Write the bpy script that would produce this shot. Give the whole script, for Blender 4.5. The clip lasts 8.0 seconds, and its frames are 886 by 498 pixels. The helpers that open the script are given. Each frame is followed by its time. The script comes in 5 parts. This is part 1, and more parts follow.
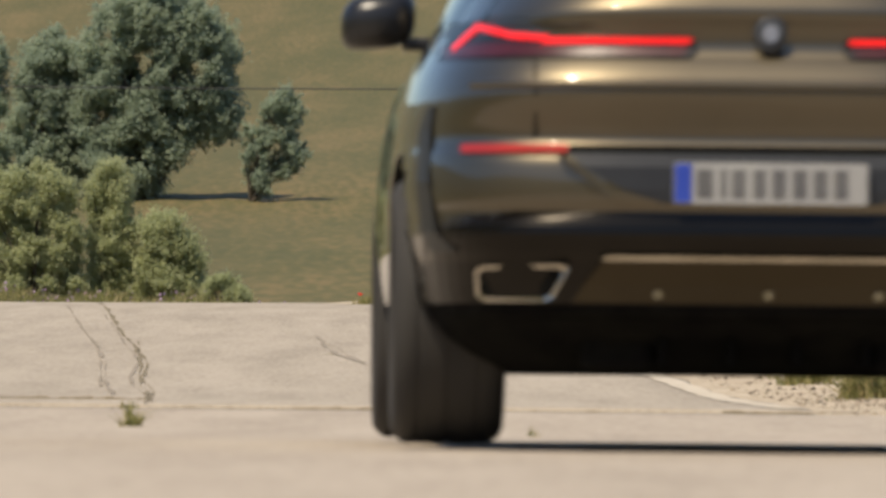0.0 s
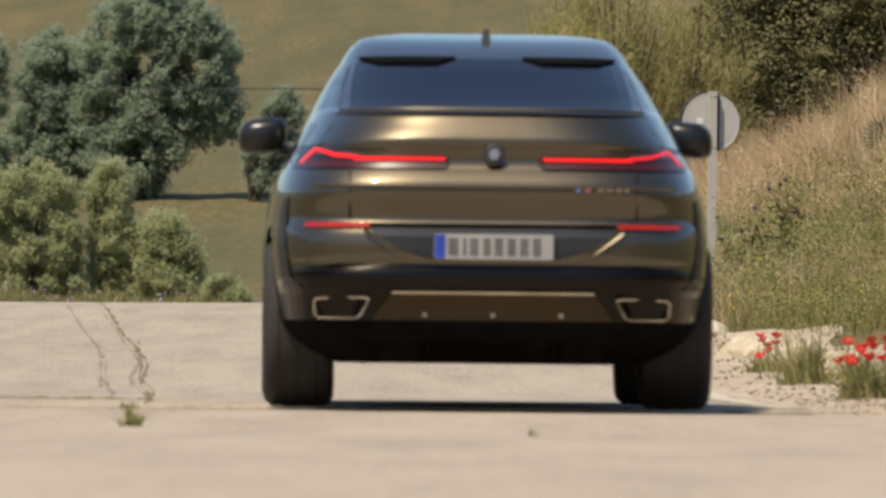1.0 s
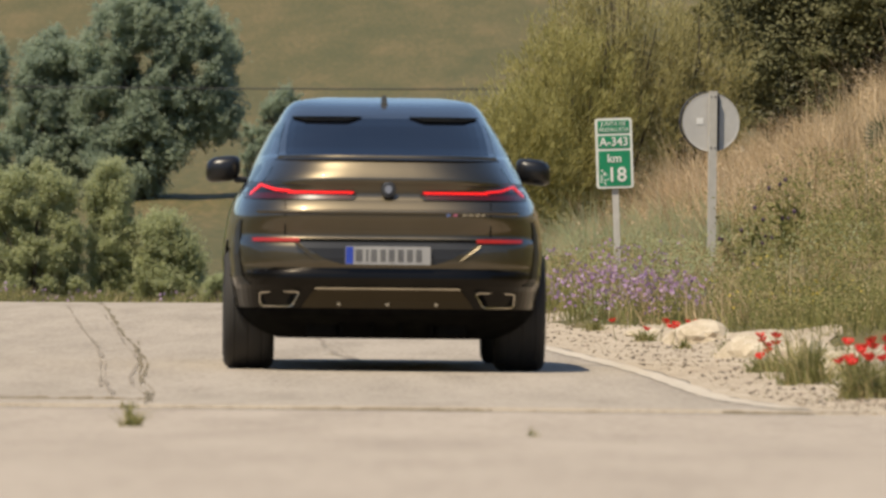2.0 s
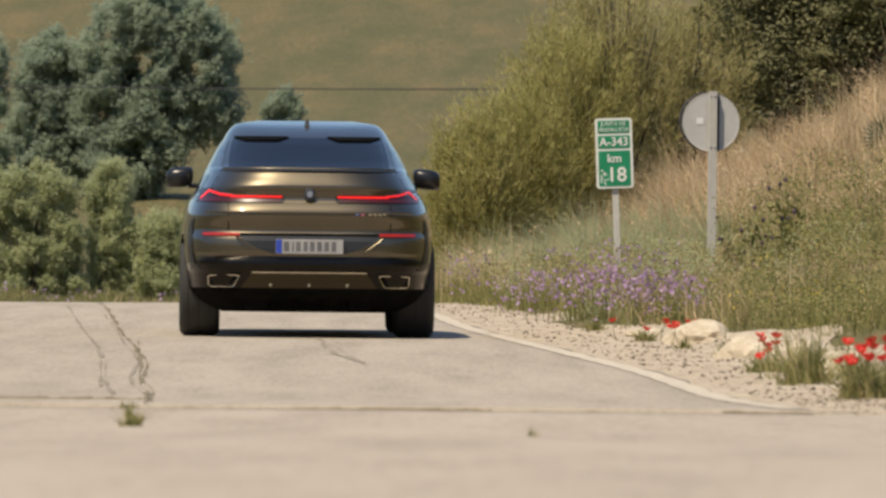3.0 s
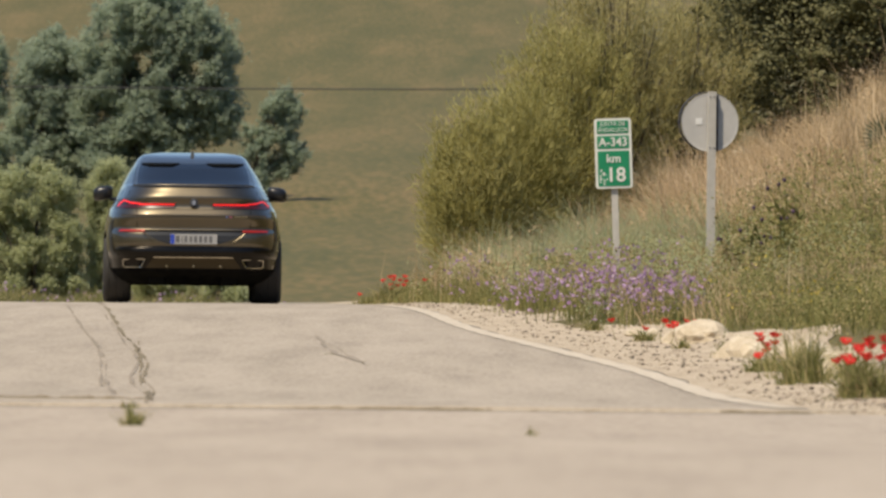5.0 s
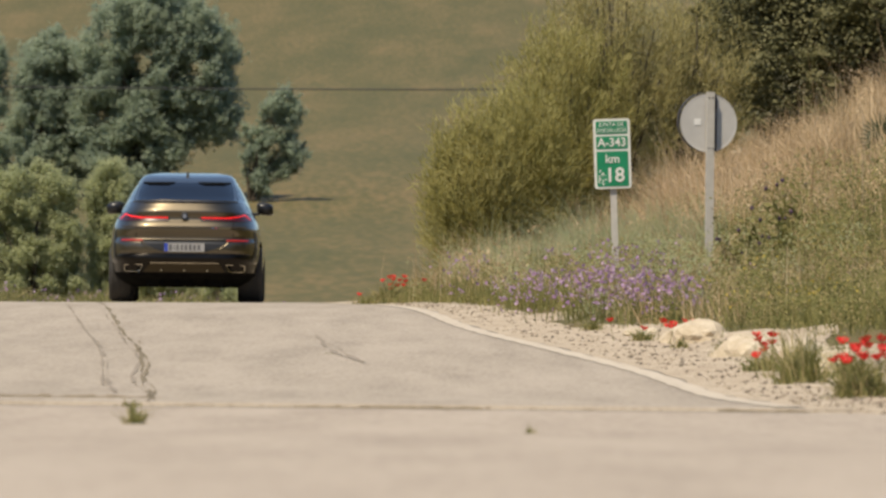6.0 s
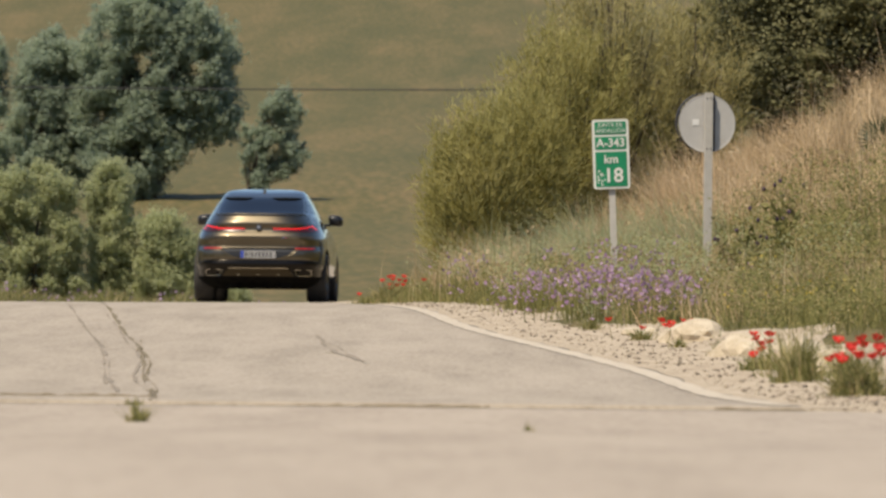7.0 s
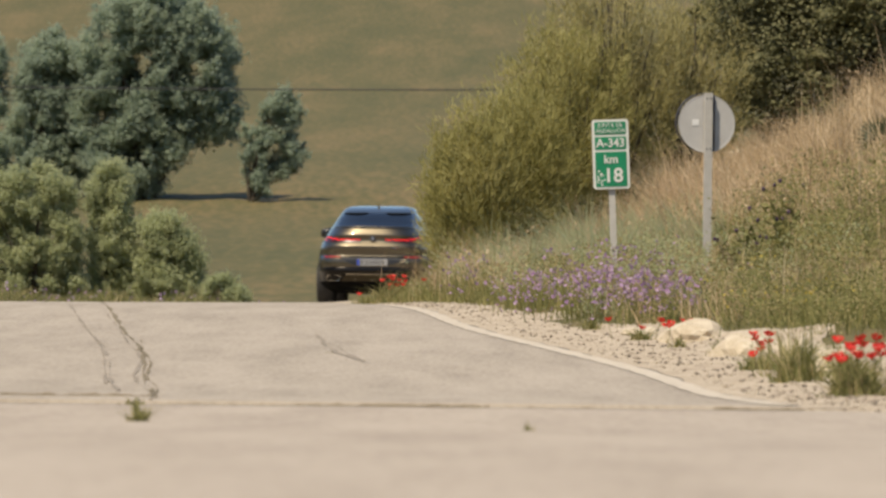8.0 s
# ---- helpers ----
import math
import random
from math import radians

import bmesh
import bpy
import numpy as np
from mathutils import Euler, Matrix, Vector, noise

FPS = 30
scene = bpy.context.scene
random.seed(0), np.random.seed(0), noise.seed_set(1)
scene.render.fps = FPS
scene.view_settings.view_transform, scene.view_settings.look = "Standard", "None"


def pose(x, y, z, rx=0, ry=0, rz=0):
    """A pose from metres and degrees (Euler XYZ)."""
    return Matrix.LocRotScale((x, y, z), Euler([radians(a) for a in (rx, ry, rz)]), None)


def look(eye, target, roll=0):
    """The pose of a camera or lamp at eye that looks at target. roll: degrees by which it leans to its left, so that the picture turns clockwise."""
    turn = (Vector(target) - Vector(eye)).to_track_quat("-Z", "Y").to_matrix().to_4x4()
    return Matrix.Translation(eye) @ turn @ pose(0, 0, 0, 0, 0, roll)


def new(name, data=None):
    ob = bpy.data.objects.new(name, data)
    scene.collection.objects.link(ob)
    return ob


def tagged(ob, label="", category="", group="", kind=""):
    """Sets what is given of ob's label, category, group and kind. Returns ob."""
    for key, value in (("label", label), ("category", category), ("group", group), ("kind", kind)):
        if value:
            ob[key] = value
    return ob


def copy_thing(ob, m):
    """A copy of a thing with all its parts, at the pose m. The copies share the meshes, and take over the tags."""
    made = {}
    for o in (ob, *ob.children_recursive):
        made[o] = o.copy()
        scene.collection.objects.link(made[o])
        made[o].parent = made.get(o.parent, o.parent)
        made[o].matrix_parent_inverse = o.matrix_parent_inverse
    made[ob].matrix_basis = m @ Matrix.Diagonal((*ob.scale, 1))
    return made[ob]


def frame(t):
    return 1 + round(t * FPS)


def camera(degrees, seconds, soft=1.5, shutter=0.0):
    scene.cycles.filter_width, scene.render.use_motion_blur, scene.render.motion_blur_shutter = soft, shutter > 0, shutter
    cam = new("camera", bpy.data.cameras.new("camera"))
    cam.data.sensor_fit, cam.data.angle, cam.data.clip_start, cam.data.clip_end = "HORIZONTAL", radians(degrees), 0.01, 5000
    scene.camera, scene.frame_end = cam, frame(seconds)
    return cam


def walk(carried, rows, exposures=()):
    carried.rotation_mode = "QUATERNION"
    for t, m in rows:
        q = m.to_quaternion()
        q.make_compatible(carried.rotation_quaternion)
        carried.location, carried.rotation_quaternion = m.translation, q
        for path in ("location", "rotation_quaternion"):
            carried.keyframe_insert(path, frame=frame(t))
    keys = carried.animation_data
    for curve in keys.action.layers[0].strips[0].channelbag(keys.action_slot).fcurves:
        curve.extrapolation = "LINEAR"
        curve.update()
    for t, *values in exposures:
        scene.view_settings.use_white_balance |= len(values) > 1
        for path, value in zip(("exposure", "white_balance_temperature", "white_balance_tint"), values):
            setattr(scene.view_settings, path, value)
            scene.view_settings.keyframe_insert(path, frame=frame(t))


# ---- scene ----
cam = camera(4.988, 8.0, soft=2.7, shutter=0.4)
EYE = 0.5
walk(cam, [
    (0.0, pose(0, 0, EYE, 90, 0, 0)),
    (4.0, pose(0, 0, EYE, 90, 0, 0)),
    (4.7, pose(0, -0.1, EYE, 90, 0, -0.002)),
    (6.0, pose(0, -0.55, EYE, 90, 0, -0.006)),
    (7.0, pose(0, -1.0, EYE, 90, 0, -0.009)),
    (8.0, pose(0, -1.1, EYE, 90, 0, -0.009)),
])
cam.data.dof.use_dof = True
cam.data.dof.focus_distance = 98.0
cam.data.dof.aperture_fstop = 12.5

# ---- light ----
TO_SUN = Vector((-0.30, -0.40, 0.87)).normalized()
world = bpy.data.worlds.new("sky")
scene.world = world
world.use_nodes = True
sky = world.node_tree.nodes.new("ShaderNodeTexSky")
sky.sky_type = "NISHITA"
sky.sun_disc = False
sky.sun_elevation = math.asin(TO_SUN.z)
sky.sun_rotation = math.atan2(TO_SUN.x, TO_SUN.y)
sky.dust_density = 0.7
sky.ozone_density = 2.5
background = world.node_tree.nodes["Background"]
background.inputs["Strength"].default_value = 0.11
world.node_tree.links.new(sky.outputs[0], background.inputs["Color"])
sun = new("sun", bpy.data.lights.new("sun", "SUN"))
sun.data.energy = 4.3
sun.data.angle = radians(0.53)
sun.data.color = (1.0, 0.865, 0.66)
sun.matrix_world = look(TO_SUN * 50, (0, 0, 0))
scene.view_settings.exposure = 0.25


# ---- materials ----
def material(name, colours, scale=4.0, rough=0.7, metal=0.0, bump=0.0, bump_scale=40.0, stretch=(1, 1, 1),
             coat=0.0, island=0.0, translucent=0.0, spread=(0.35, 0.65), glow=0.0, fine=0.0):
    """A surface whose colour wanders between the given colours at two scales."""
    m = bpy.data.materials.new(name)
    m.use_nodes = True
    n, l = m.node_tree.nodes, m.node_tree.links
    b = n["Principled BSDF"]
    b.inputs["Roughness"].default_value = rough
    b.inputs["Metallic"].default_value = metal
    b.inputs["Coat Weight"].default_value = coat
    b.inputs["Coat Roughness"].default_value = 0.02
    co = n.new("ShaderNodeTexCoord")
    mp = n.new("ShaderNodeMapping")
    mp.inputs["Scale"].default_value = stretch
    l.new(co.outputs["Object"], mp.inputs["Vector"])
    no = n.new("ShaderNodeTexNoise")
    no.inputs["Scale"].default_value = scale
    no.inputs["Detail"].default_value = 6.0
    no.inputs["Roughness"].default_value = 0.62
    l.new(mp.outputs[0], no.inputs["Vector"])
    value = no.outputs["Fac"]
    if fine:
        n2 = n.new("ShaderNodeTexNoise")
        n2.inputs["Scale"].default_value = scale * 14
        n2.inputs["Detail"].default_value = 3.0
        l.new(mp.outputs[0], n2.inputs["Vector"])
        mx = n.new("ShaderNodeMix")
        mx.inputs[0].default_value = fine
        l.new(value, mx.inputs[2])
        l.new(n2.outputs["Fac"], mx.inputs[3])
        value = mx.outputs[0]
    if island:
        ge = n.new("ShaderNodeNewGeometry")
        mi = n.new("ShaderNodeMix")
        mi.inputs[0].default_value = island
        l.new(value, mi.inputs[2])
        l.new(ge.outputs["Random Per Island"], mi.inputs[3])
        value = mi.outputs[0]
    ramp = n.new("ShaderNodeValToRGB")
    el = ramp.color_ramp.elements
    while len(el) < len(colours):
        el.new(0.5)
    for i, c in enumerate(colours):
        el[i].position = spread[0] + (spread[1] - spread[0]) * i / max(1, len(colours) - 1)
        el[i].color = (*c, 1)
    l.new(value, ramp.inputs[0])
    l.new(ramp.outputs[0], b.inputs["Base Color"])
    if bump:
        n3 = n.new("ShaderNodeTexNoise")
        n3.inputs["Scale"].default_value = bump_scale
        n3.inputs["Detail"].default_value = 4.0
        l.new(co.outputs["Object"], n3.inputs["Vector"])
        bp = n.new("ShaderNodeBump")
        bp.inputs["Strength"].default_value = bump
        bp.inputs["Distance"].default_value = 0.02
        l.new(n3.outputs["Fac"], bp.inputs["Height"])
        l.new(bp.outputs[0], b.inputs["Normal"])
    if glow:
        l.new(ramp.outputs[0], b.inputs["Emission Color"])
        b.inputs["Emission Strength"].default_value = glow
    if translucent:
        tr = n.new("ShaderNodeBsdfTranslucent")
        l.new(ramp.outputs[0], tr.inputs["Color"])
        ms = n.new("ShaderNodeMixShader")
        ms.inputs[0].default_value = translucent
        l.new(b.outputs[0], ms.inputs[1])
        l.new(tr.outputs[0], ms.inputs[2])
        l.new(ms.outputs[0], n["Material Output"].inputs["Surface"])
    return m


M = {
    "asphalt": material("asphalt", [(0.255, 0.215, 0.165), (0.345, 0.295, 0.23), (0.405, 0.348, 0.277)], 2.6, 0.85, bump=0.2, bump_scale=40, fine=0.48, stretch=(1, 0.07, 1), spread=(0.34, 0.62)),
    "apron": material("apron", [(0.295, 0.245, 0.19), (0.375, 0.315, 0.247), (0.435, 0.372, 0.296)], 1.8, 0.85, bump=0.15, bump_scale=50, fine=0.42, stretch=(1, 0.10, 1), spread=(0.34, 0.64)),
    "line": material("line_paint", [(0.36, 0.305, 0.23), (0.50, 0.43, 0.33), (0.58, 0.51, 0.40)], 5, 0.7, fine=0.5, stretch=(1, 0.2, 1), spread=(0.25, 0.65)),
    "crack": material("crack_dirt", [(0.12, 0.095, 0.05), (0.19, 0.155, 0.095), (0.28, 0.23, 0.16)], 9, 0.95, fine=0.4),
    "seam": material("seam_dirt", [(0.225, 0.19, 0.145), (0.30, 0.255, 0.20)], 6, 0.95),
    "gravel": material("gravel", [(0.30, 0.235, 0.165), (0.42, 0.345, 0.25), (0.54, 0.46, 0.35)], 5, 0.95, bump=0.3, bump_scale=25, fine=0.5, stretch=(1, 0.3, 1)),
    "field": material("field_grass", [(0.064, 0.064, 0.014), (0.098, 0.083, 0.022), (0.160, 0.114, 0.040)], 0.22, 0.95, fine=0.5, stretch=(1, 0.07, 1), spread=(0.36, 0.64)),
    "stone": material("pale_stone", [(0.38, 0.31, 0.21), (0.52, 0.44, 0.32), (0.60, 0.53, 0.41)], 7, 0.9, bump=0.5, bump_scale=20, fine=0.3),
    "paint": material("bronze_paint", [(0.104, 0.087, 0.058), (0.114, 0.095, 0.063)], 3, 0.41, metal=0.95, coat=1.0),
    # bronze darkened for the shade on a downward-facing face
    "shaded_insert_paint": material("insert_bronze_shaded", [(0.047, 0.038, 0.024), (0.053, 0.043, 0.027)], 3, 0.36, metal=0.95, coat=0.1),
    # the same bronze, with shade and dark reflections put into its colour
    "shaded_paint": material("bronze_paint_shaded", [(0.016, 0.0142, 0.0120), (0.019, 0.0168, 0.0140)], 3, 0.30, metal=0.95, coat=0.18),
    # near-black for black parts and for shade painted into hollows
    "pit": material("black_part_and_shade", [(0.004, 0.004, 0.004), (0.008, 0.008, 0.007)], 8, 1.0),
    "black": material("black_trim", [(0.012, 0.012, 0.012), (0.02, 0.02, 0.019)], 8, 0.45),
    "gloss_black": material("gloss_black", [(0.008, 0.008, 0.009), (0.012, 0.012, 0.013)], 8, 0.32),
    "recess": material("recess_grey", [(0.010, 0.012, 0.017), (0.014, 0.017, 0.022)], 8, 0.55),
    "grey_trim": material("grey_trim", [(0.026, 0.029, 0.034), (0.036, 0.039, 0.045)], 8, 0.45),
    "rubber": material("tyre_rubber", [(0.016, 0.015, 0.014), (0.035, 0.032, 0.028)], 9, 0.8, bump=0.2),
    "glass": material("tinted_glass", [(0.006, 0.008, 0.013), (0.009, 0.011, 0.017)], 2, 0.04),
    "chrome": material("chrome", [(0.46, 0.43, 0.37), (0.56, 0.52, 0.45)], 6, 0.15, metal=1.0),
    "red_dark": material("red_lens", [(0.045, 0.004, 0.004), (0.065, 0.005, 0.005)], 6, 0.3, coat=0.2),
    "red_lit": material("red_light", [(0.90, 0.012, 0.012), (0.95, 0.018, 0.014)], 6, 0.3, glow=0.38),
    "reflector": material("red_reflector", [(0.24, 0.012, 0.010), (0.30, 0.016, 0.012)], 9, 0.35),
    "plate_white": material("plate_white", [(0.30, 0.30, 0.30), (0.35, 0.35, 0.34)], 8, 0.4),
    "plate_blue": material("plate_blue", [(0.02, 0.05, 0.35), (0.03, 0.07, 0.42)], 8, 0.4),
    "bar": material("plate_bar", [(0.09, 0.09, 0.095), (0.13, 0.13, 0.13)], 8, 0.5),
    "badge_pale": material("badge_pale", [(0.16, 0.18, 0.24), (0.24, 0.26, 0.30)], 8, 0.6),
    "badge_blue": material("badge_blue", [(0.10, 0.16, 0.38), (0.12, 0.18, 0.42)], 8, 0.3),
    "badge_red": material("badge_red", [(0.30, 0.08, 0.14), (0.34, 0.10, 0.16)], 8, 0.3),
    "sign_white": material("sign_white", [(0.62, 0.62, 0.58), (0.72, 0.72, 0.68)], 6, 0.45, fine=0.3),
    "sign_green": material("sign_green", [(0.008, 0.19, 0.085), (0.012, 0.235, 0.11)], 6, 0.4, fine=0.2),
    "sign_back": material("sign_back", [(0.46, 0.45, 0.43), (0.54, 0.53, 0.51)], 5, 0.6, fine=0.3),
    "sign_rim": material("sign_rim", [(0.022, 0.022, 0.035), (0.045, 0.045, 0.062)], 6, 0.7),
    "zinc": material("zinc_post", [(0.42, 0.40, 0.36), (0.53, 0.51, 0.47)], 9, 0.6, fine=0.4),
    "bark": material("bark", [(0.05, 0.04, 0.028), (0.10, 0.08, 0.055)], 6, 0.9, bump=0.5),
    "cable": material("cable", [(0.02, 0.02, 0.02), (0.03, 0.03, 0.03)], 3, 0.6),
    "timber": material("pole_timber", [(0.10, 0.075, 0.05), (0.15, 0.115, 0.08)], 5, 0.9, bump=0.3),
    # far leaves: green made paler and bluer, distance haze in the colour
    "leaf_far": material("leaf_hazed_green", [(0.27, 0.335, 0.265), (0.345, 0.41, 0.30), (0.41, 0.47, 0.325)], 0.5, 0.9, island=0.2, translucent=0.6, spread=(0.25, 0.75)),
    "leaf_olive": material("leaf_olive", [(0.34, 0.375, 0.20), (0.455, 0.485, 0.27), (0.565, 0.585, 0.35)], 1.0, 0.85, island=0.25, translucent=0.6, spread=(0.25, 0.75)),
    "leaf_oak": material("leaf_oak", [(0.12, 0.122, 0.05), (0.19, 0.185, 0.08), (0.28, 0.265, 0.135)], 2.2, 0.75, island=0.4, translucent=0.4, spread=(0.3, 0.75)),
    "broom": material("broom_twigs", [(0.24, 0.227, 0.065), (0.375, 0.345, 0.115), (0.495, 0.45, 0.185)], 1.6, 0.75, island=0.35, translucent=0.5, spread=(0.3, 0.7)),
    "broom_dry": material("broom_brown_twigs", [(0.235, 0.21, 0.075), (0.365, 0.325, 0.125), (0.50, 0.44, 0.205)], 1.6, 0.8, island=0.35, translucent=0.45, spread=(0.3, 0.7)),
    "tuft": material("tuft_grass", [(0.10, 0.115, 0.03), (0.23, 0.225, 0.075), (0.46, 0.38, 0.19)], 6, 0.8, island=0.65, translucent=0.4, spread=(0.2, 0.8)),
    "straw": material("dry_grass", [(0.33, 0.22, 0.11), (0.60, 0.44, 0.26), (0.80, 0.645, 0.43)], 1.1, 0.8, island=0.35, translucent=0.4, spread=(0.28, 0.72)),
    "green": material("green_grass", [(0.095, 0.108, 0.028), (0.185, 0.185, 0.058), (0.36, 0.31, 0.12)], 1.3, 0.8, island=0.35, translucent=0.4, spread=(0.3, 0.7)),
    "violet": material("violet_petals", [(0.32, 0.17, 0.36), (0.46, 0.29, 0.50), (0.60, 0.44, 0.63)], 3, 0.7, island=0.7, translucent=0.35, spread=(0.2, 0.8)),
    "poppy": material("poppy_petals", [(0.50, 0.012, 0.010), (0.72, 0.03, 0.02)], 9, 0.6, island=0.5, translucent=0.3),
    "poppy_dark": material("poppy_heart", [(0.01, 0.008, 0.01), (0.03, 0.02, 0.02)], 9, 0.8),
    "yellow": material("yellow_petals", [(0.55, 0.40, 0.03), (0.7, 0.55, 0.08)], 9, 0.7, island=0.5),
    "litter": material("white_litter", [(0.7, 0.7, 0.68), (0.78, 0.78, 0.76)], 9, 0.6),
}


# sheen cut so that filled openings stay dark like a shaded hollow
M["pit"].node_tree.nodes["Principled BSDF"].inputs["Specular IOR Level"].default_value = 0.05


# ---- building helpers ----
def part(name, bm, mat, parent=None, label="", smooth=False):
    me = bpy.data.meshes.new(name)
    bm.to_mesh(me)
    bm.free()
    me.materials.append(mat)
    if smooth:
        for p in me.polygons:
            p.use_smooth = True
    ob = new(name, me)
    ob.parent = parent
    if label:
        tagged(ob, label)
    return ob


def soup(name, verts, faces, mat, parent=None, smooth=False):
    """A mesh out of computed arrays: verts (n, 3) and faces (m, k)."""
    me = bpy.data.meshes.new(name)
    verts = np.asarray(verts, dtype=np.float32)
    faces = np.asarray(faces, dtype=np.int32)
    k = faces.shape[1]
    me.vertices.add(len(verts))
    me.vertices.foreach_set("co", verts.ravel())
    me.loops.add(faces.size)
    me.loops.foreach_set("vertex_index", faces.ravel())
    me.polygons.add(len(faces))
    me.polygons.foreach_set("loop_start", np.arange(0, faces.size, k, dtype=np.int32))
    if smooth:
        me.polygons.foreach_set("use_smooth", np.ones(len(faces), dtype=bool))
    me.update(calc_edges=True)
    me.materials.append(mat)
    ob = new(name, me)
    ob.parent = parent
    return ob


def empty(name, m=None):
    ob = new(name)
    ob.empty_display_size = 0.2
    if m is not None:
        ob.matrix_world = m
    return ob


def box(bm, x0, x1, y0, y1, z0, z1, bevel=0.0):
    made = bmesh.ops.create_cube(bm, size=1.0)["verts"]
    for v in made:
        v.co = Vector((x0 + (v.co.x + 0.5) * (x1 - x0), y0 + (v.co.y + 0.5) * (y1 - y0), z0 + (v.co.z + 0.5) * (z1 - z0)))
    if bevel:
        edges = list({e for v in made for e in v.link_edges})
        bmesh.ops.bevel(bm, geom=edges, offset=bevel, segments=2, affect="EDGES", profile=0.5)
    return bm


def prism(bm, outline, y0, y1):
    """An outline in x and z, given depth from y0 to y1."""
    a = [bm.verts.new((x, y0, z)) for x, z in outline]
    b = [bm.verts.new((x, y1, z)) for x, z in outline]
    bm.faces.new(a)
    bm.faces.new(b[::-1])
    for i in range(len(a)):
        j = (i + 1) % len(a)
        bm.faces.new((a[j], a[i], b[i], b[j]))
    bmesh.ops.recalc_face_normals(bm, faces=bm.faces)
    return bm


def rounded(cx, cz, w, h, r, n=5):
    out = []
    for sx, sz, a0 in ((1, 1, 0), (-1, 1, 90), (-1, -1, 180), (1, -1, 270)):
        for i in range(n + 1):
            a = radians(a0 + 90 * i / n)
            out.append((cx + sx * (w / 2 - r) + r * math.cos(a), cz + sz * (h / 2 - r) + r * math.sin(a)))
    return out


def tube(points, radii, sides=7):
    """A tapered tube through points: verts and faces of four corners."""
    verts, faces = [], []
    for i, p in enumerate(points):
        p = Vector(p)
        way = (Vector(points[min(i + 1, len(points) - 1)]) - Vector(points[max(i - 1, 0)])).normalized()
        side = way.cross(Vector((0.3, 1, 0.1))).normalized()
        up = way.cross(side)
        for k in range(sides):
            a = 2 * math.pi * k / sides
            verts.append(p + (side * math.cos(a) + up * math.sin(a)) * radii[i])
    for i in range(len(points) - 1):
        for k in range(sides):
            j = (k + 1) % sides
            faces.append((i * sides + k, i * sides + j, (i + 1) * sides + j, (i + 1) * sides + k))
    return verts, faces


def join_tubes(list_of_tubes):
    verts, faces = [], []
    for v, f in list_of_tubes:
        base = len(verts)
        verts += [tuple(p) for p in v]
        faces += [tuple(i + base for i in q) for q in f]
    return verts, faces


def glide(xs, ys):
    """A smooth curve through knots."""
    xs, ys = np.array(xs, float), np.array(ys, float)
    h = np.diff(xs)
    s = np.diff(ys) / h
    m = np.concatenate(([s[0]], (s[:-1] * h[1:] + s[1:] * h[:-1]) / (h[:-1] + h[1:]), [s[-1]]))

    def at(x):
        x = np.asarray(x, float)
        i = np.clip(np.searchsorted(xs, x) - 1, 0, len(h) - 1)
        t = (x - xs[i]) / h[i]
        inside = (ys[i] * (1 + 2 * t) * (1 - t) ** 2 + h[i] * m[i] * t * (1 - t) ** 2
                  + ys[i + 1] * t * t * (3 - 2 * t) + h[i] * m[i + 1] * t * t * (t - 1))
        inside = np.where(x < xs[0], ys[0] + m[0] * (x - xs[0]), inside)
        return np.where(x > xs[-1], ys[-1] + m[-1] * (x - xs[-1]), inside)
    return at


M["glass"].node_tree.nodes["Principled BSDF"].inputs["Specular IOR Level"].default_value = 0.32
M["paint"].node_tree.nodes["Principled BSDF"].inputs["Coat Roughness"].default_value = 0.03

# ---- the lie of the land ----
# height of the road along its way, and the place of its edge line
road_height = glide([-60, 0, 16, 28.5, 37, 45.7, 55, 66, 74, 81, 88, 97, 105, 112, 120, 134, 144, 155, 165, 176, 190, 205, 230, 300],
                    [0.35, 0.20, 0.09, -0.050, -0.158, -0.213, -0.275, -0.245, -0.212, -0.190, -0.142, -0.086, -0.078, -0.102, -0.136, -0.205, -0.262, -0.318, -0.375, -0.48, -0.68, -0.80, -0.72, 0.32])
edge_line = glide([0, 40, 47, 53, 57, 62, 67, 72, 80, 87, 94, 101, 107, 114, 122, 129, 135, 142, 152, 163, 174, 185, 200, 230, 260],
                  [2.6, 1.74, 1.585, 1.46, 1.41, 1.295, 1.10, 0.864, 0.516, 0.174, -0.06, -0.31, -0.62, -1.05, -1.48, -1.74, -1.80, -1.66, -1.17, -0.52, 0.40, 1.9, 5.0, 14.0, 26.0])
far_height = glide([160, 180, 230, 300, 350, 380, 420, 460, 550, 700, 900, 1200, 1600, 2400, 4000],
                   [-0.75, -0.95, -0.70, 0.35, 1.15, 1.75, 3.25, 4.35, 6.4, 11.2, 20.5, 38.0, 62.0, 95.0, 110.0])
LANE = 3.0


def shoulder_width(y):
    wide = np.clip((y - 52) / 5, 0, 1) * np.clip((86 - y) / 8, 0, 1)
    return 1.15 + 0.2 * np.sin(y * 0.7) + 0.75 * wide + 4 * np.clip((48 - y) / 5, 0, 1)


